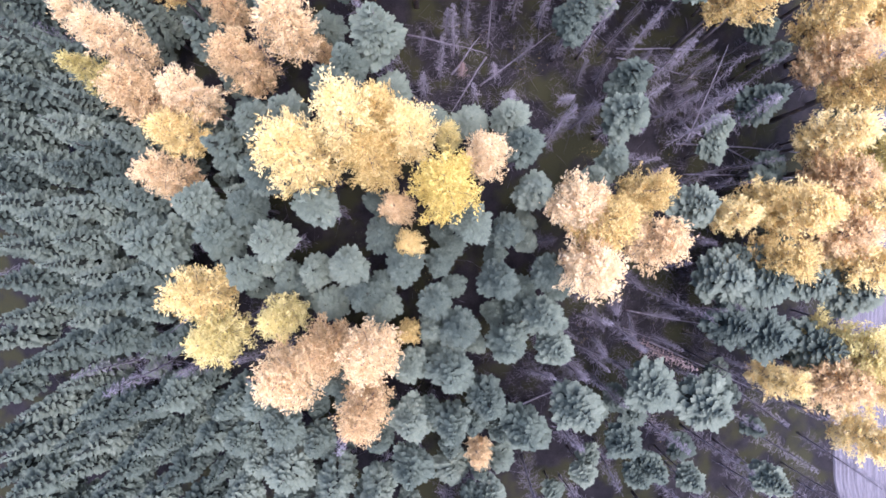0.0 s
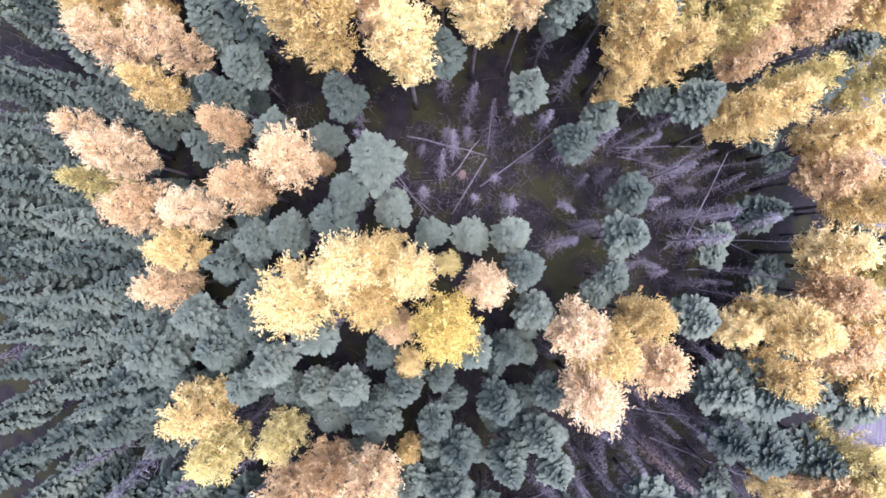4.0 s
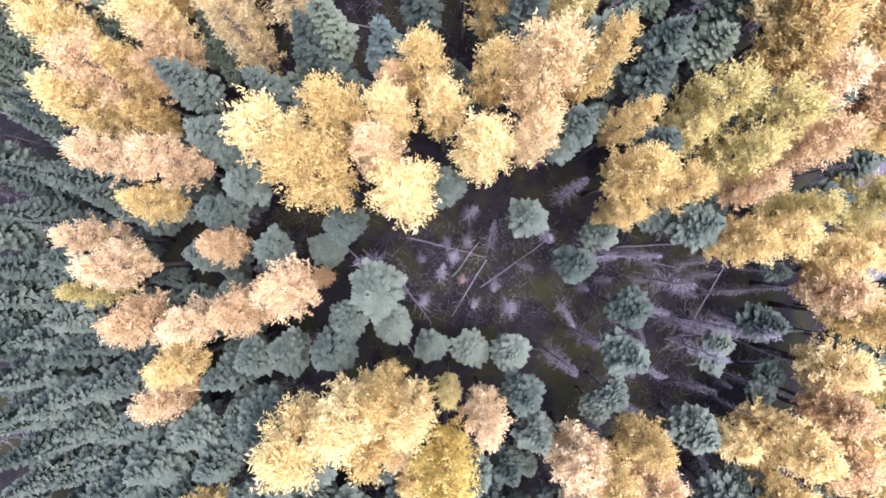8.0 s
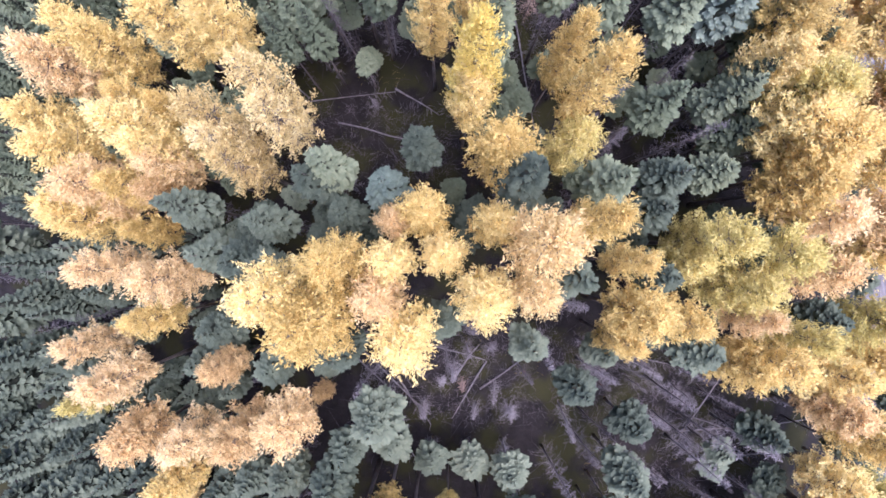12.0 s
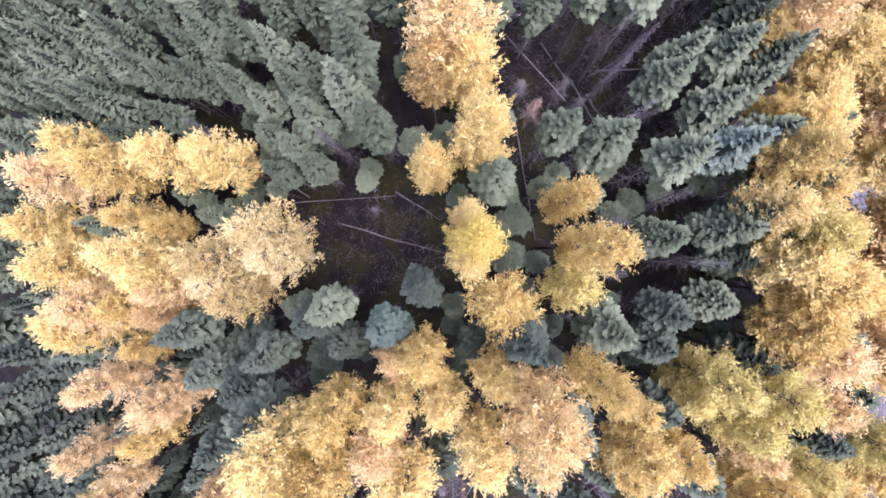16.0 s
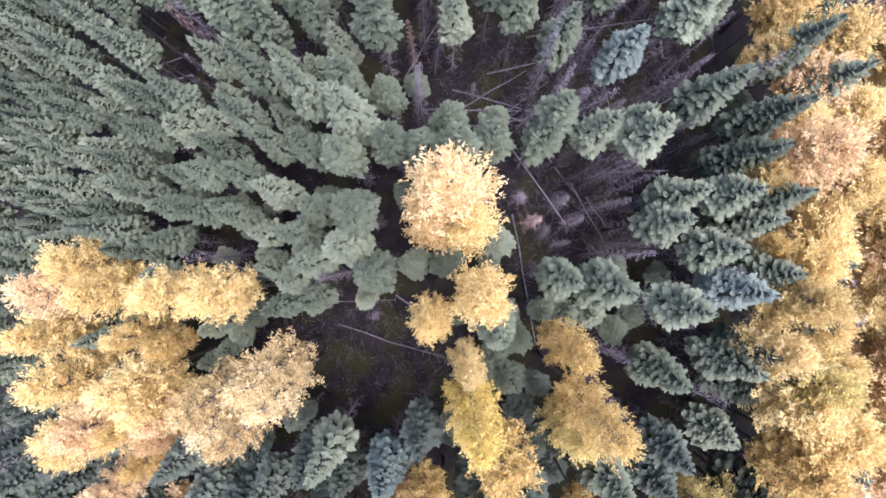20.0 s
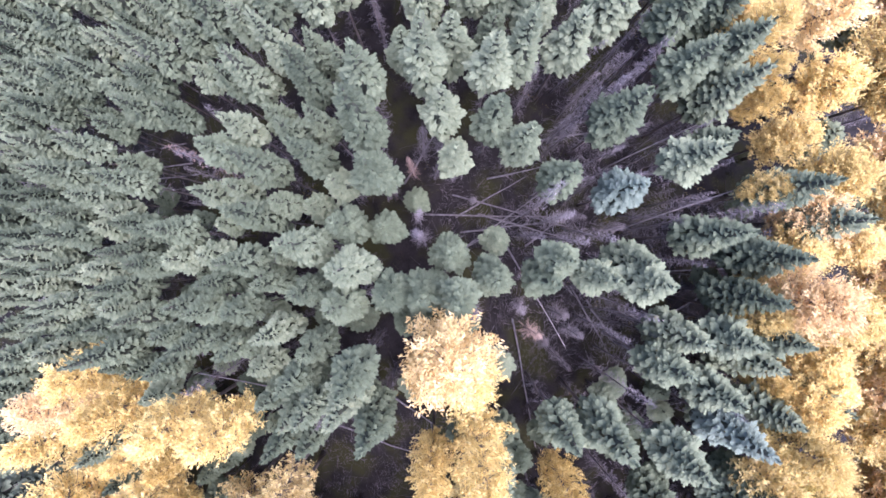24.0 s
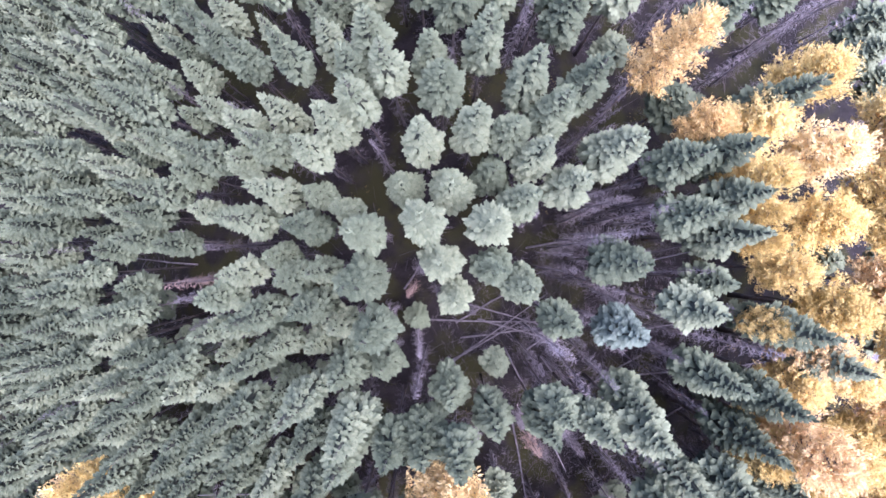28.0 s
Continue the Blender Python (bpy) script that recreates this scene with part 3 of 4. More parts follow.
SPRUCES = variant_set(6, lambda r, i: (
    trunk_mesh("trunk", r, TALL * 0.985, 0.13, BARK, 0.008),
    spruce_foliage(r, (0.53, 0.58, 0.55, 0.63, 0.51, 0.65)[i], (200, 185, 210, 170, 205, 170)[i], (0.08, 0.15, 0.06, 0.25, 0.1, 0.2)[i], (0.3, 0.2, 0.35, 0.25, 0.15, 0.3)[i], 7, (0.8, 0.88, 0.76, 0.92, 0.8, 0.85)[i]),
    bare_branches("dead_skirt", r, 0.12, 0.6, lambda u: 0.7 + 0.5 * u, 36, TWIG, 0.35, 7, (0.53, 0.58, 0.55, 0.63, 0.51, 0.65)[i])))
OUTER = variant_set(4, lambda r, i: (SPRUCES[i][0], spruce_foliage(r, (0.63, 0.68, 0.65, 0.71)[i], 175, 0.06, 0.25, 5, (0.7, 0.78, 0.72, 0.75)[i]), bare_branches("dead_skirt", r, 0.2, 0.6, lambda u: 0.7 + 0.5 * u, 14, TWIG, 0.35, 4, (0.63, 0.68, 0.65, 0.71)[i])))
WEST = variant_set(3, lambda r, i: (SPRUCES[i][0], spruce_foliage(r, (0.32, 0.38, 0.28)[i], 190, 0.08, 0.3, 5), bare_branches("dead_skirt", r, 0.1, 0.4, lambda u: 0.7 + 0.5 * u, 12, TWIG, 0.35, 4, (0.32, 0.38, 0.28)[i])))
BLUES = [(t, recoloured(c, BLUE_MAT), d) for t, c, d in SPRUCES[:3]]
DEEPS = [(t, recoloured(c, DEEP_MAT), d) for t, c, d in SPRUCES]
LARCH_FORMS = variant_set(6, lambda r, i: (
    trunk_mesh("trunk", r, TALL * 0.97, 0.16, BARK, 0.012),
    *larch_meshes(r, (0.42, 0.5, 0.38, 0.55, 0.45, 0.48)[i], (0.5, 0.9, 0.2, 0.7, 0.35, 0.6)[i], (0.0, 0.05, 0.0, 0.1, 0.05, 0.0)[i])))
HIGH_FORMS = variant_set(4, lambda r, i: (trunk_mesh("trunk", r, TALL * 0.97, 0.16, BARK, 0.012), *larch_meshes(r, (0.48, 0.44, 0.54, 0.5)[i], (0.2, 0.35, 0.15, 0.28)[i], 0.06)))
EDGE_FORMS = variant_set(4, lambda r, i: (trunk_mesh("trunk", r, TALL * 0.97, 0.16, BARK, 0.012), *larch_meshes(r, (0.64, 0.6, 0.67, 0.62)[i], (0.35, 0.5, 0.25, 0.4)[i], 0.04)))
THIN_FORMS = variant_set(2, lambda r, i: (trunk_mesh("trunk", r, TALL * 0.97, 0.16, BARK, 0.012), *larch_meshes(r, 0.34, 0.35, 0.42)))
DEAD_FORMS = variant_set(4, lambda r, i: (
    trunk_mesh("trunk", r, TALL, 0.11, GREY_WOOD, 0.015),
    bare_branches("bare_crown", r, 0.12, 0.97, lambda u: 1.5 * (1 - u) ** 0.8 + 0.15, 86, TWIG, 0.4, 7)))

planted = []


def plant(name, label, category, group, meshes, x, y, h, r, turn, z=0.0, lean=(0.0, 0.0)):
    tree = tagged(new(name), label, category, group)
    tree.empty_display_size = 0.3
    for me in meshes:
        piece = part(me.name.split(".")[0], me, tree)
        if piece.name.split(".")[0] in ("branchwork", "dead_skirt", "bare_crown"):
            piece["kind"] = "stuff"
    tree.matrix_basis = pose(x, y, z, lean[0], lean[1], math.degrees(turn)) @ Matrix.Diagonal((r / WIDE, r / WIDE, h / TALL, 1))
    planted.append((x, y, r))
    return tree


# ---- ground: one sheet to the horizon ----
def hill(x, y):
    """The wood stands on a low ridge that climbs along the flight and falls away to both sides, more on one."""
    q = min(abs(x), 40.0)
    return -(0.011 if x < 0 else 0.004) * q * q + 0.035 * (min(max(y, -25.0), 95.0) - 20)


def ground_height(x, y):
    near = max(0.0, 1 - max(0.0, abs(x) - 45) / 30) * max(0.0, 1 - max(0.0, abs(y - 32) - 65) / 30)
    return hill(x, y) + near * (0.22 * noise.noise((x * 0.14, y * 0.14, 2.0)) + 0.1 * noise.noise((x * 0.6, y * 0.6, 5.0)) + 0.05 * noise.noise((x * 1.9, y * 1.9, 9.0))) * (1.0 if x < 38 else 0.25)


def build_ground():
    xs = [-2000, -700, -250, -120, -70] + list(np.arange(-51, 51.1, 0.75)) + [70, 120, 250, 700, 2000]
    ys = [-2000, -700, -250, -110, -60] + list(np.arange(-30, 95.1, 0.75)) + [130, 200, 350, 800, 2000]
    verts = [(x, y, ground_height(x, y)) for y in ys for x in xs]
    nx = len(xs)
    faces = [(j * nx + i, j * nx + i + 1, (j + 1) * nx + i + 1, (j + 1) * nx + i) for j in range(len(ys) - 1) for i in range(nx - 1)]
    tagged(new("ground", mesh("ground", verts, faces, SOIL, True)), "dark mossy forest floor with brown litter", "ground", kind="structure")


build_ground()


def field_edge(y):
    return 43.0 + 0.9 * math.sin(y * 0.11) + 0.5 * math.sin(y * 0.37 + 1)


def build_field():
    """A bare furrowed field beside the wood: low ridges that run along it."""
    verts, faces = [], []
    ys = list(np.arange(-40, 111, 3.0))
    cols = 150
    for y in ys:
        for i in range(cols):
            x = field_edge(y) + i * 0.22
            verts.append((x + 0.08 * noise.noise((i * 0.9, y * 0.05, 0)), y, 0.1 + hill(x, y) + (0.07 if i % 2 else 0.0) * (0.6 + noise.noise((i * 0.5, y * 0.1, 3))) - (0.3 if i == 0 else 0)))
    for j in range(len(ys) - 1):
        for i in range(cols - 1):
            faces.append((j * cols + i, j * cols + i + 1, (j + 1) * cols + i + 1, (j + 1) * cols + i))
    tagged(new("field", mesh("field", verts, faces, FIELD)), "bare pale lilac-grey furrowed field beside the forest", "field", kind="structure")


build_field()

# ---- larches ----
seeded = np.random.default_rng(7)
KINDS = [
    ("gold", GOLD, "golden yellow larch in autumn needles"),
    ("bright", BRIGHT, "bright lemon-yellow larch with a dense round crown"),
    ("peach", PEACH, "peach-coloured autumn larch with a soft feathery crown"),
    ("greenish", GREENISH, "olive-yellow larch still turning from green"),
    ("orange", ORANGE, "deep orange-gold larch with a dense crown"),
    ("pale", PALE, "pale straw-yellow larch with thinning, half-bare branches"),
]
HONEY_LABEL = "pale honey-coloured larch at the edge of the field"
painted = {}


def larch_form(tone, i, high=False):
    """high: False for a low crown, 1 for one set higher, 2 for the high crowns along the field."""
    if (tone, i, high) not in painted:
        t, limbs, crown = THIN_FORMS[i] if tone == "pale" else EDGE_FORMS[i % 4] if high == 2 else HIGH_FORMS[i % 4] if high else LARCH_FORMS[i]
        painted[tone, i, high] = (t, limbs, crown if tone == "gold" else recoloured(crown, LARCH_MATS[tone]))
    return painted[tone, i, high]


for first_tone, rows, first_label in KINDS:
    for k, (x, y, h, r) in enumerate(rows):
        tone, label = first_tone, first_label
        if x > 14.5 and y > 36:  # the honey-coloured belt along the field
            tone, label = (("honey", HONEY_LABEL), (first_tone, first_label), ("honey", HONEY_LABEL))[k % 3]
        high = 0 if abs(x) < 12 or tone == "pale" else 2 if x > 17 and y > 31 else 1
        i = int(seeded.integers(0, 2)) if tone == "pale" else (1, 3, 5, 0)[int(seeded.integers(0, 4))] if h >= 15 else int(seeded.integers(0, 6))
        wide = 1.0 if x < -12 else (1.1 if y < 25 else 1.04) if x < 12 else 1.0
        plant("larch_tree", label, "larch tree", "autumn larches", larch_form(tone, i % 4 if high else i, high), x, y, h, r * wide, seeded.uniform(0, 6.28), ground_height(x, y))

# ---- spruces with a place of their own ----
for k, (x, y, h, r) in enumerate(SPRUCE):
    blue = any(math.hypot(x - a, y - c) < 1.6 for a, c in ((10.9, 59.4), (13.6, 59.4), (19.5, 42.0), (19.0, 43.2), (-4.3, 31.4)))
    # deeper needles before a wavy line near y = 33, paler ones beyond
    deep_tone = y + 3 * math.sin(x * 0.7) < 33
    plant("spruce_tree", "blue-green spruce with upturned needle sprays" if blue else "deep grey-green spruce with dead lower branches" if deep_tone else "pale grey-green spruce with upturned needle sprays", "spruce tree", "forest spruces",
          (BLUES[k % 3] if blue else DEEPS[k % 6] if deep_tone else SPRUCES[k % 6]), x, y, h, r * float(np.interp(y, (0, 30, 60), (1.25, 1.12, 1.0))), seeded.uniform(0, 6.28), ground_height(x, y))

# ---- dead standing trees ----
RED_FORMS = [(t, recoloured(b, RED_TWIG)) for t, b in DEAD_FORMS[:2]]
for k, (x, y, h, r) in enumerate(DEAD):
    red = k % 11 == 5
    plant("dead_tree", "reddish dead spruce that has lost its needles" if red else "bare lilac-grey dead spruce with drooping twigs", "dead tree", "dead spruces",
          (RED_FORMS[k % 2] if red else DEAD_FORMS[k % 4]), x, y, h, r, seeded.uniform(0, 6.28), ground_height(x, y), (seeded.normal(0, 2), seeded.normal(0, 2)))

# ---- the rest of the stand ----
CLEARINGS = [(3.0, 16.0, 10.0, 5.0), (18.0, 15.5, 9.0, 3.2), (-7.0, 37.0, 10.0, 4.5), (9.0, 49.0, 5.0, 6.0), (7.0, 58.0, 8.0, 5.5), (17.5, 57.0, 6.0, 3.0), (20.0, 5.0, 5.0, 3.0), (-15.5, 63.5, 3.5, 2.0), (-13.0, 21.0, 4.0, 2.0)]
DEAD_ZONES = [(4.5, 17.5, 9.0, 4.5), (17.5, 15.5, 10.0, 4.5), (15.5, 57.0, 8.5, 4.0), (15.0, 65.0, 7.0, 4.0), (20.0, 4.0, 7.0, 5.0), (12.0, 48.5, 4.0, 4.0), (11.0, 63.0, 4.0, 3.0), (9.0, 70.0, 5.0, 3.0), (-19.0, 60.5, 3.0, 1.6), (-16.0, -8.0, 7.0, 4.0), (8.0, -10.5, 6.0, 3.5), (19.0, -6.0, 9.0, 6.0), (24.0, 40.0, 3.0, 8.0)]
FIELD_VIEWS = [(74.0, 90.0)]  # stretches where the field shows between the edge trees


def inside(zones, x, y):
    return any(((x - a) / c) ** 2 + ((y - b) / d) ** 2 < 1 for a, b, c, d in zones)


def is_open(x, y):
    return inside(CLEARINGS, x, y)


def clear_of_others(x, y, gap):
    return all((x - a) ** 2 + (y - b) ** 2 >= (gap * (0.8 if c < 1.3 else 1.0)) ** 2 for a, b, c in planted)


def plant_dead(x, y, h, r, n, lean=3.0):
    plant("dead_tree", "bare lilac-grey dead spruce with drooping twigs", "dead tree", "dead spruces", DEAD_FORMS[n % 4], x, y, h, r, seeded.uniform(0, 6.28), ground_height(x, y), (seeded.normal(0, lean), seeded.normal(0, lean)))


LARCH_SPOTS = [t[:2] for rows in (GOLD, BRIGHT, PEACH, GREENISH, ORANGE, PALE) for t in rows]


def edge_larches():
    """The belt of larches along the field."""
    n = 0
    for y in np.arange(-19, 84, 2.9):
        if any(a < y < b for a, b in FIELD_VIEWS):
            continue
        x, tone = seeded.uniform(30.0, 33.5) + (1.8 if y < 30 else 0.0), ("gold", "gold", "peach", "gold", "greenish")[n % 5] if y < 34 else ("honey", "peach", "honey")[n % 3]
        n += 1
        if clear_of_others(x, y, 2.0) and (y > 30 or n % 5 not in (1, 3)):
            label = HONEY_LABEL if tone == "honey" else next(k[2] for k in KINDS if k[0] == tone)
            plant("larch_tree", label, "larch tree", "autumn larches", larch_form(tone, n % 4, 2 if y > 31 else 1), x, y + seeded.uniform(-0.7, 0.7), float(np.interp(y, (0, 40), (12.5, 15.5))) * seeded.uniform(0.85, 1.1), seeded.uniform(2.2, 2.9), seeded.uniform(0, 6.28), ground_height(x, y))


def dead_groups():
    n = 0
    for _ in range(2600):
        x, y = seeded.uniform(-24, 28), seeded.uniform(-12, 76)
        late = y > 42
        if inside(DEAD_ZONES, x, y) and clear_of_others(x, y, 1.35 if late else 2.4 if x < 9 else 1.7):
            h = seeded.uniform(7.5, 14.0) if late else seeded.uniform(6.5, 11.0) if y < -1 else seeded.uniform(3.5, 9.5)
            plant_dead(x, y, h, seeded.uniform(0.7, 1.2) if late else seeded.uniform(0.7, 1.2), n, 3.0 if late else 7.0)
            n += 1


def fill_stand():
    """Spruces in the gaps; those far from the flight line are gathered for one joined stand."""
    n, single, far = 0, 0, []
    found = []
    for _ in range(20000):
        x, y = seeded.uniform(-49, 38), seeded.uniform(-31, 97)
        if is_open(x, y) or inside(DEAD_ZONES, x, y) or (x > 35 and any(a < y < b for a, b in FIELD_VIEWS)):
            continue
        west = x < -17 and y < 30
        gap = 3.4 if west else 3.2 if y < 0 and x > 5 else 2.3 if x < -6 and y > 30 else 2.7 if y < 8 and abs(x) < 16 else 2.4 if y > 66 or y < 2 and x < 0 else 2.6 if x < 9 else 3.1 if x < 28 else 2.6
        if not clear_of_others(x, y, gap) or (abs(x) < 13 and 4 < y < 26 and seeded.random() < 0.75):
            continue
        tall = float(np.interp(y, (-20, 8, 25, 42, 60, 86), (10.5, 11, 12.5, 14, 15, 15)))
        inner = abs(x) < 9 and 2 < y < 48
        h = tall * seeded.uniform(0.5, 0.75) if inner else tall * seeded.uniform(0.78, 1.05)
        if any((x - a) ** 2 + (y - b) ** 2 < 10.0 for a, b in LARCH_SPOTS):
            h = min(h, tall * seeded.uniform(0.5, 0.68))
        h += 0.2 * max(0.0, -x - 17)
        h *= 0.72 if x > 18 and y > 31 else 1.0
        r = ((0.62 if x < -6 and y > 30 else 0.95) + 0.033 * h) * seeded.uniform(0.85, 1.15) * (1.4 if west else 1.3 if y < 8 and abs(x) < 16 else 1.2 if y < 30 else 1.25 if x > 10 else 1.0)
        if seeded.random() < (0.8 if x > 5 and y < 0 else 0.55 if x > 8 and y > 38 else 0.38 if x > 8 else 0.07):
            plant_dead(x, y, h * 0.95, r * 0.85, n)
        else:
            found.append((abs(x), x, y, h, r, seeded.uniform(0, 6.28), n))
            planted.append((x, y, r))
        n += 1
    for _ in range(1100):
        x, y = seeded.uniform(-34, 28), seeded.uniform(-21, 60)
        if is_open(x, y) or inside(DEAD_ZONES, x, y) or (abs(x) < 13 and 4 < y < 26) or not clear_of_others(x, y, 1.5):
            continue
        found.append((abs(x) + 6, x, y, seeded.uniform(4.5, 8.5), seeded.uniform(0.9, 1.3), seeded.uniform(0, 6.28), n))
        planted.append((x, y, 1.0))
        n += 1
    found.sort()
    for k, (_, x, y, h, r, turn, n) in enumerate(found):
        if k < SINGLE_SPRUCES:
            # same split of needle tone along y as for the listed spruces
            deep_tone = y + 3 * math.sin(x * 0.7) < 33
            plant("spruce_tree", "deep grey-green spruce with dead lower branches" if deep_tone else "pale grey-green spruce with upturned needle sprays", "spruce tree", "forest spruces", (DEEPS if deep_tone else SPRUCES)[n % 6], x, y, h, r, turn, ground_height(x, y))
        else:
            far.append((WEST[n % 3] if x < -17 and y < 30 else OUTER[n % 4], pose(x, y, ground_height(x, y), 0, 0, math.degrees(turn)) @ Matrix.Diagonal((r / WIDE, r / WIDE, h / TALL, 1))))
    return far


def joined_stand(trees):
    """The outer spruces as one mesh of trunks, dead skirts and crowns."""
    all_v, tones, mats, base = [], [], [], 0
    poly_starts, loops = [], []
    for meshes, m in trees:
        rot, loc = np.array(m.to_3x3()), np.array(m.translation)
        tone = seeded.uniform(-0.3, 0.7)
        for slot, me in enumerate(meshes):
            co = np.empty(len(me.vertices) * 3)
            me.vertices.foreach_get("co", co)
            all_v.append(co.reshape(-1, 3) @ rot.T + loc)
            idx = np.empty(len(me.loops), int)
            me.loops.foreach_get("vertex_index", idx)
            size = np.empty(len(me.polygons), int)
            me.polygons.foreach_get("loop_total", size)
            loops.append(idx + base)
            tones.append(np.full(len(size), tone))
            poly_starts.append(size)
            inner = np.empty(len(size), int)
            me.polygons.foreach_get("material_index", inner)
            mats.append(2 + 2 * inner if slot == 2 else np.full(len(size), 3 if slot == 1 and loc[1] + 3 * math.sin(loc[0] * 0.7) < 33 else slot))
            base += len(me.vertices)
    verts, idx, size = np.concatenate(all_v), np.concatenate(loops), np.concatenate(poly_starts)
    me = bpy.data.meshes.new("spruce_stand")
    me.vertices.add(len(verts))
    me.vertices.foreach_set("co", verts.ravel())
    me.loops.add(len(idx))
    me.loops.foreach_set("vertex_index", idx)
    me.polygons.add(len(size))
    me.polygons.foreach_set("loop_start", np.concatenate(([0], np.cumsum(size)[:-1])))
    for mat in (BARK, SPRUCE_MAT, TWIG, DEEP_MAT, INNER_SHADE):
        me.materials.append(mat)
    me.polygons.foreach_set("material_index", np.concatenate(mats))
    me.attributes.new("tree_tone", "FLOAT", "FACE").data.foreach_set("value", np.concatenate(tones))
    me.update(calc_edges=True)
    me.validate()
    tagged(new("spruce_stand", me), "dense stand of grey-green spruces around the openings", "spruce forest", kind="stuff")


SINGLE_SPRUCES = 150
edge_larches()
dead_groups()
joined_stand(fill_stand())


# ---- fallen trunks ----
def fallen(x1, y1, x2, y2, k):
    rng = np.random.default_rng(500 + k)
    ln = math.hypot(x2 - x1, y2 - y1)
    v, f = [], []
    pts = [np.array((x1 + (x2 - x1) * s + rng.normal(0, 0.05), y1 + (y2 - y1) * s + rng.normal(0, 0.05), 0.12 + ground_height(x1 + (x2 - x1) * s, y1 + (y2 - y1) * s) + 0.35 * s)) for s in (0, 0.25, 0.5, 0.75, 1)]
    c = pts[0].copy()
    pts = [p - c for p in pts]
    tube(v, f, pts, [0.095 - 0.06 * s for s in (0, 0.25, 0.5, 0.75, 1)], 7)
    log = tagged(new("fallen_log"), "grey fallen spruce trunk lying on the forest floor", "log", "fallen trunks")
    log.location = c
    part("log_trunk", mesh("log_trunk", v, f, GREY_WOOD, True), log)
    sv, sf = [], []
    along = unit(pts[-1] - pts[0])
    lat = unit(np.cross(along, (0, 0, 1)))
    for i in range(int(ln * 3)):
        s = rng.uniform(0.25, 1)
        p = pts[0] * (1 - s) + pts[-1] * s
        d = unit(lat * rng.choice((-1, 1)) * rng.uniform(0.5, 1) + along * 0.5 + np.array((0, 0, rng.uniform(-0.05, 0.6))))
        tube(sv, sf, [p, p + d * rng.uniform(0.3, 1.0)], (0.018, 0.006), 3)
    if sv:
        part("side_twig", mesh("side_twig", sv, sf, TWIG), log)["kind"] = "stuff"


for k, (x1, y1, x2, y2) in enumerate(LOGS):
    fallen(x1, y1, x2, y2, k)


# ---- leaning bare poles ----
def pole(foot, top, k):
    v, f = [], []
    a, c = np.array(foot), np.array(top)
    rng = np.random.default_rng(900 + k)
    pts = [(c - a) * s + np.array((0.12 * math.sin(3 * s + k), 0.1 * math.sin(2 * s), -0.3 * s * (1 - s))) for s in (0, 0.25, 0.5, 0.75, 1)]
    tube(v, f, pts, (0.075, 0.065, 0.055, 0.04, 0.02), 6)
    ob = tagged(new("leaning_pole"), "thin pale bare trunk leaning across the opening", "dead tree", "leaning poles")
    ob.location = foot
    part("pole_trunk", mesh("pole_trunk", v, f, PALE_WOOD, True), ob)
    sv, sf = [], []
    for i in range(14):
        s = rng.uniform(0.3, 1)
        p = (c - a) * s
        tube(sv, sf, [p, p + rng.normal(0, 0.35, 3)], (0.012, 0.004), 3)
    part("side_twig", mesh("side_twig", sv, sf, TWIG), ob)["kind"] = "stuff"


POLES = [((23.5, 10.5, 0), (24.4, 17.4, 4.8)), ((-12.4, 41.4, 0), (-18.3, 45.6, 7.8)), ((15.0, 56.5, 0), (23.5, 60.0, 9.5)), ((14.0, 62.0, 0), (20.0, 64.5, 9.0)), ((-20.0, -2.0, 0), (-27.0, -10.0, 6.0)), ((5.5, 55.5, 0), (9.0, 47.5, 6.0))]
for k, (foot, top) in enumerate(POLES):
    lift = ground_height(foot[0], foot[1])
    pole((foot[0], foot[1], lift), (top[0], top[1], top[2] + lift), k)


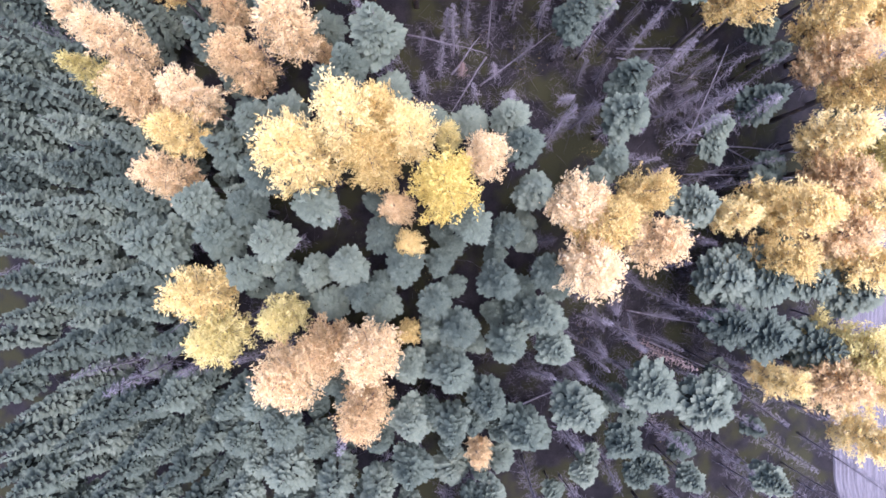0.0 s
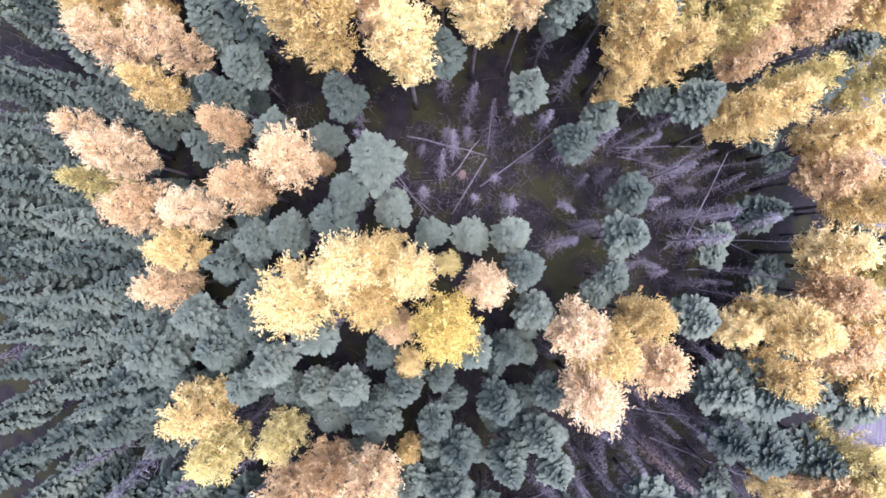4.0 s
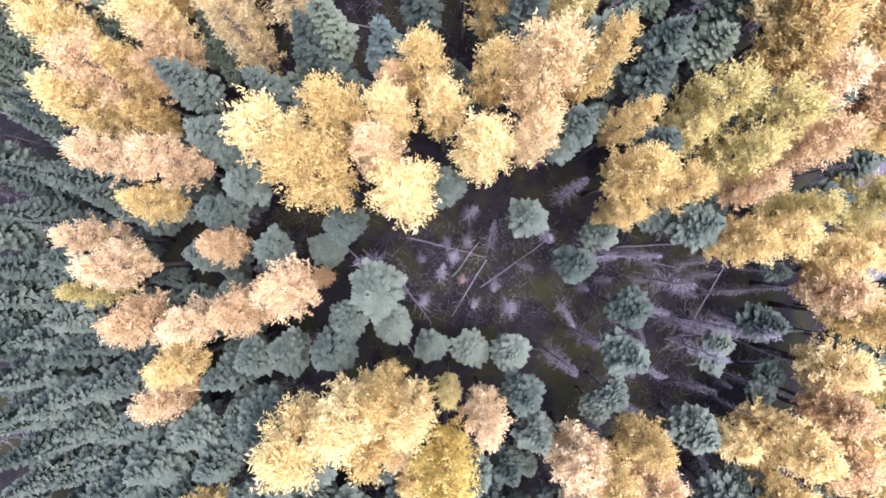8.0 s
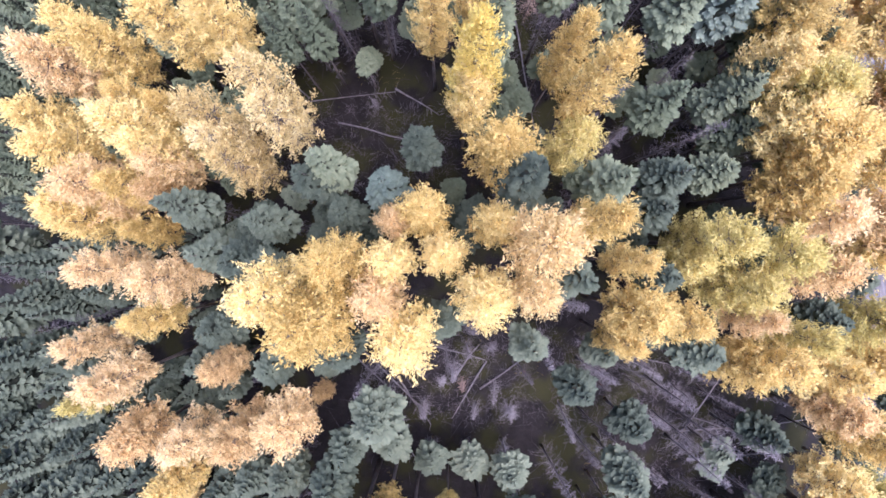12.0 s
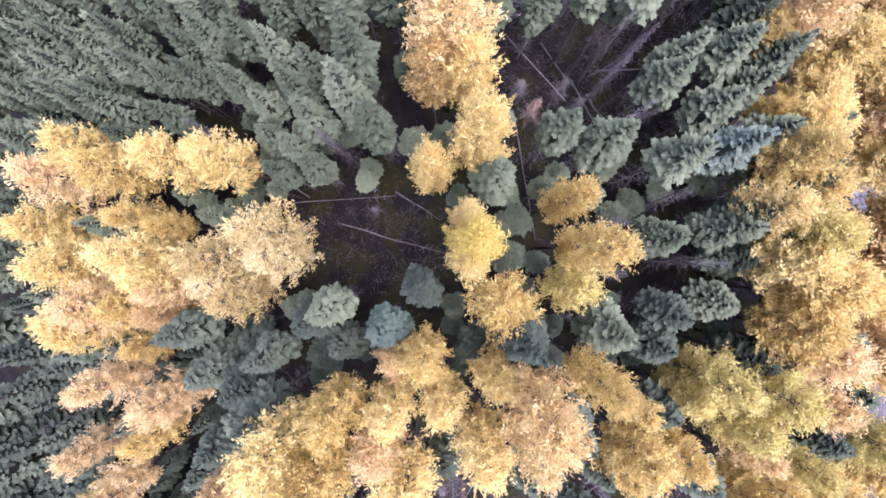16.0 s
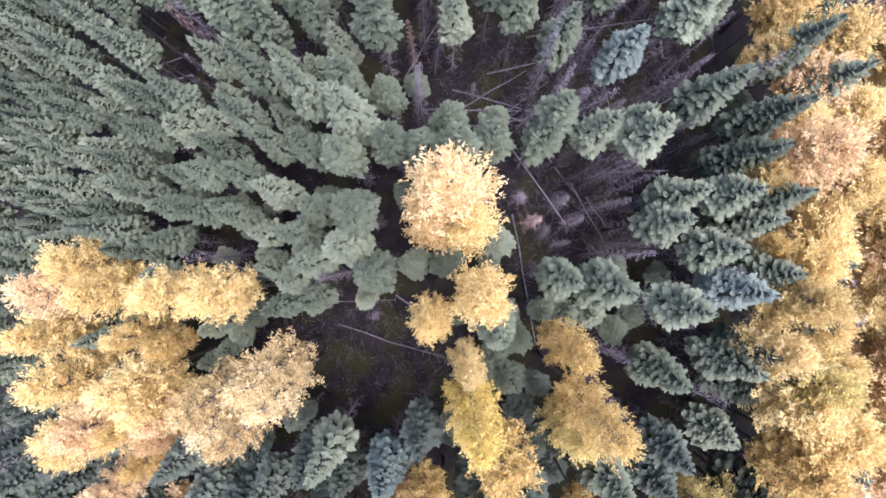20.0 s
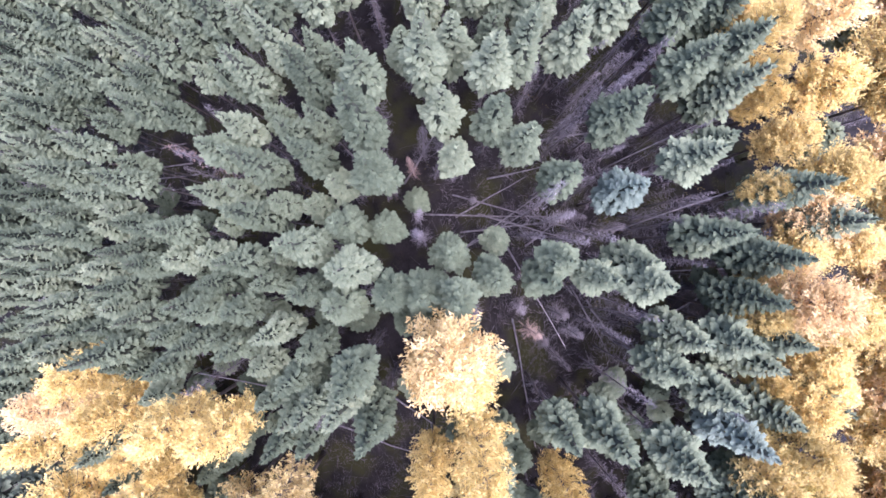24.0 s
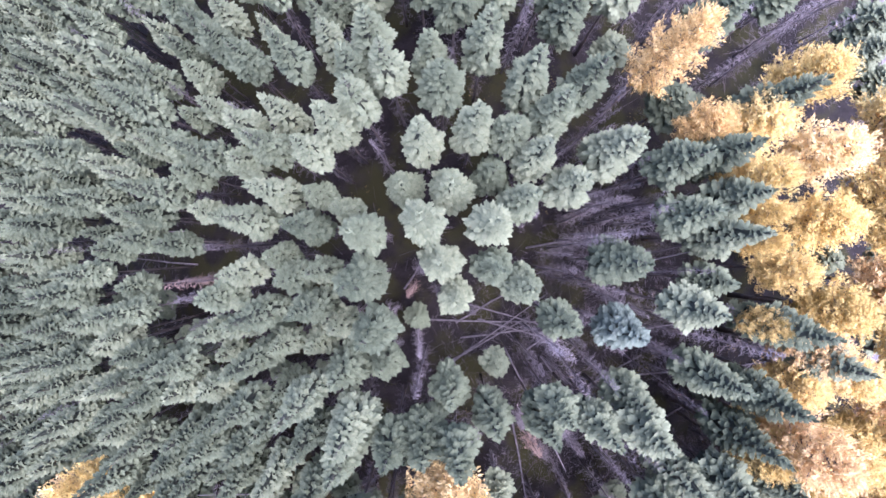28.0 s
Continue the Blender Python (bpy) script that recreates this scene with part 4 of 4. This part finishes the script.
# ---- floor litter and low growth ----
def scatter_sticks():
    rng = np.random.default_rng(31)
    v, f = [], []
    for _ in range(12000):
        x, y = rng.uniform(-30, 34), rng.uniform(-20, 84)
        if not is_open(x, y) and rng.random() < 0.85:
            continue
        w = rng.uniform(0, 6.28)
        d = np.array((math.cos(w), math.sin(w), rng.uniform(-0.02, 0.12)))
        p = np.array((x, y, ground_height(x, y) + 0.04))
        tube(v, f, [p, p + d * rng.uniform(0.5, 2.6)], (rng.uniform(0.01, 0.03), 0.007), 3)
    tagged(new("dead_sticks", mesh("dead_sticks", v, f, LITTER)), "grey fallen sticks and twigs on the forest floor", "sticks", kind="stuff")


def scatter_growth(name, label, mat, count, size, test, seed, lift):
    rng = np.random.default_rng(seed)
    v, f = [], []
    for _ in range(count):
        x, y = rng.uniform(-28, 32), rng.uniform(-20, 84)
        if not test(x, y):
            continue
        z = ground_height(x, y)
        for _ in range(7):
            d = unit(np.array((rng.normal(0, 1), rng.normal(0, 1), rng.uniform(0.1, 0.9))))
            p = np.array((x + rng.normal(0, 0.22), y + rng.normal(0, 0.22), z + rng.uniform(0, lift)))
            kite(v, f, p, d, unit(np.cross(d, rng.normal(0, 1, 3))), size * rng.uniform(0.6, 1.3), size * 0.3, 0.02)
    tagged(new(name, mesh(name, v, f, mat)), label, "undergrowth", kind="stuff")


def scatter_brush():
    rng = np.random.default_rng(77)
    v, f = [], []
    for _ in range(70000):
        x, y = rng.uniform(-24, 30), rng.uniform(-14, 78)
        if not (inside(DEAD_ZONES, x, y) or inside(CLEARINGS, x, y)) or noise.noise((x * 0.5, y * 0.5, 1.0)) < -0.12:
            continue
        d = unit(np.array((rng.normal(0, 1), rng.normal(0, 1), rng.uniform(-0.05, 0.6))))
        p = np.array((x, y, ground_height(x, y) + rng.uniform(0, 0.35)))
        spike(v, f, p, d, unit(np.cross(d, rng.normal(0, 1, 3))), rng.uniform(0.3, 1.1), rng.uniform(0.008, 0.018))
    tagged(new("dead_brush", mesh("dead_brush", v, f, TWIG)), "tangle of fine grey dead twigs on the floor", "brushwood", kind="stuff")


scatter_sticks()
scatter_brush()
scatter_growth("moss", "low olive moss and sedge tufts in the openings", MOSS, 5000, 0.14, lambda x, y: noise.noise((x * 0.25, y * 0.25, 4.0)) > 0.08, 41, 0.12)
scatter_growth("shrubs", "low shrubs with yellowing leaves", SHRUB, 4000, 0.11, lambda x, y: noise.noise((x * 0.2, y * 0.2, 8.0)) > 0.36, 42, 0.5)
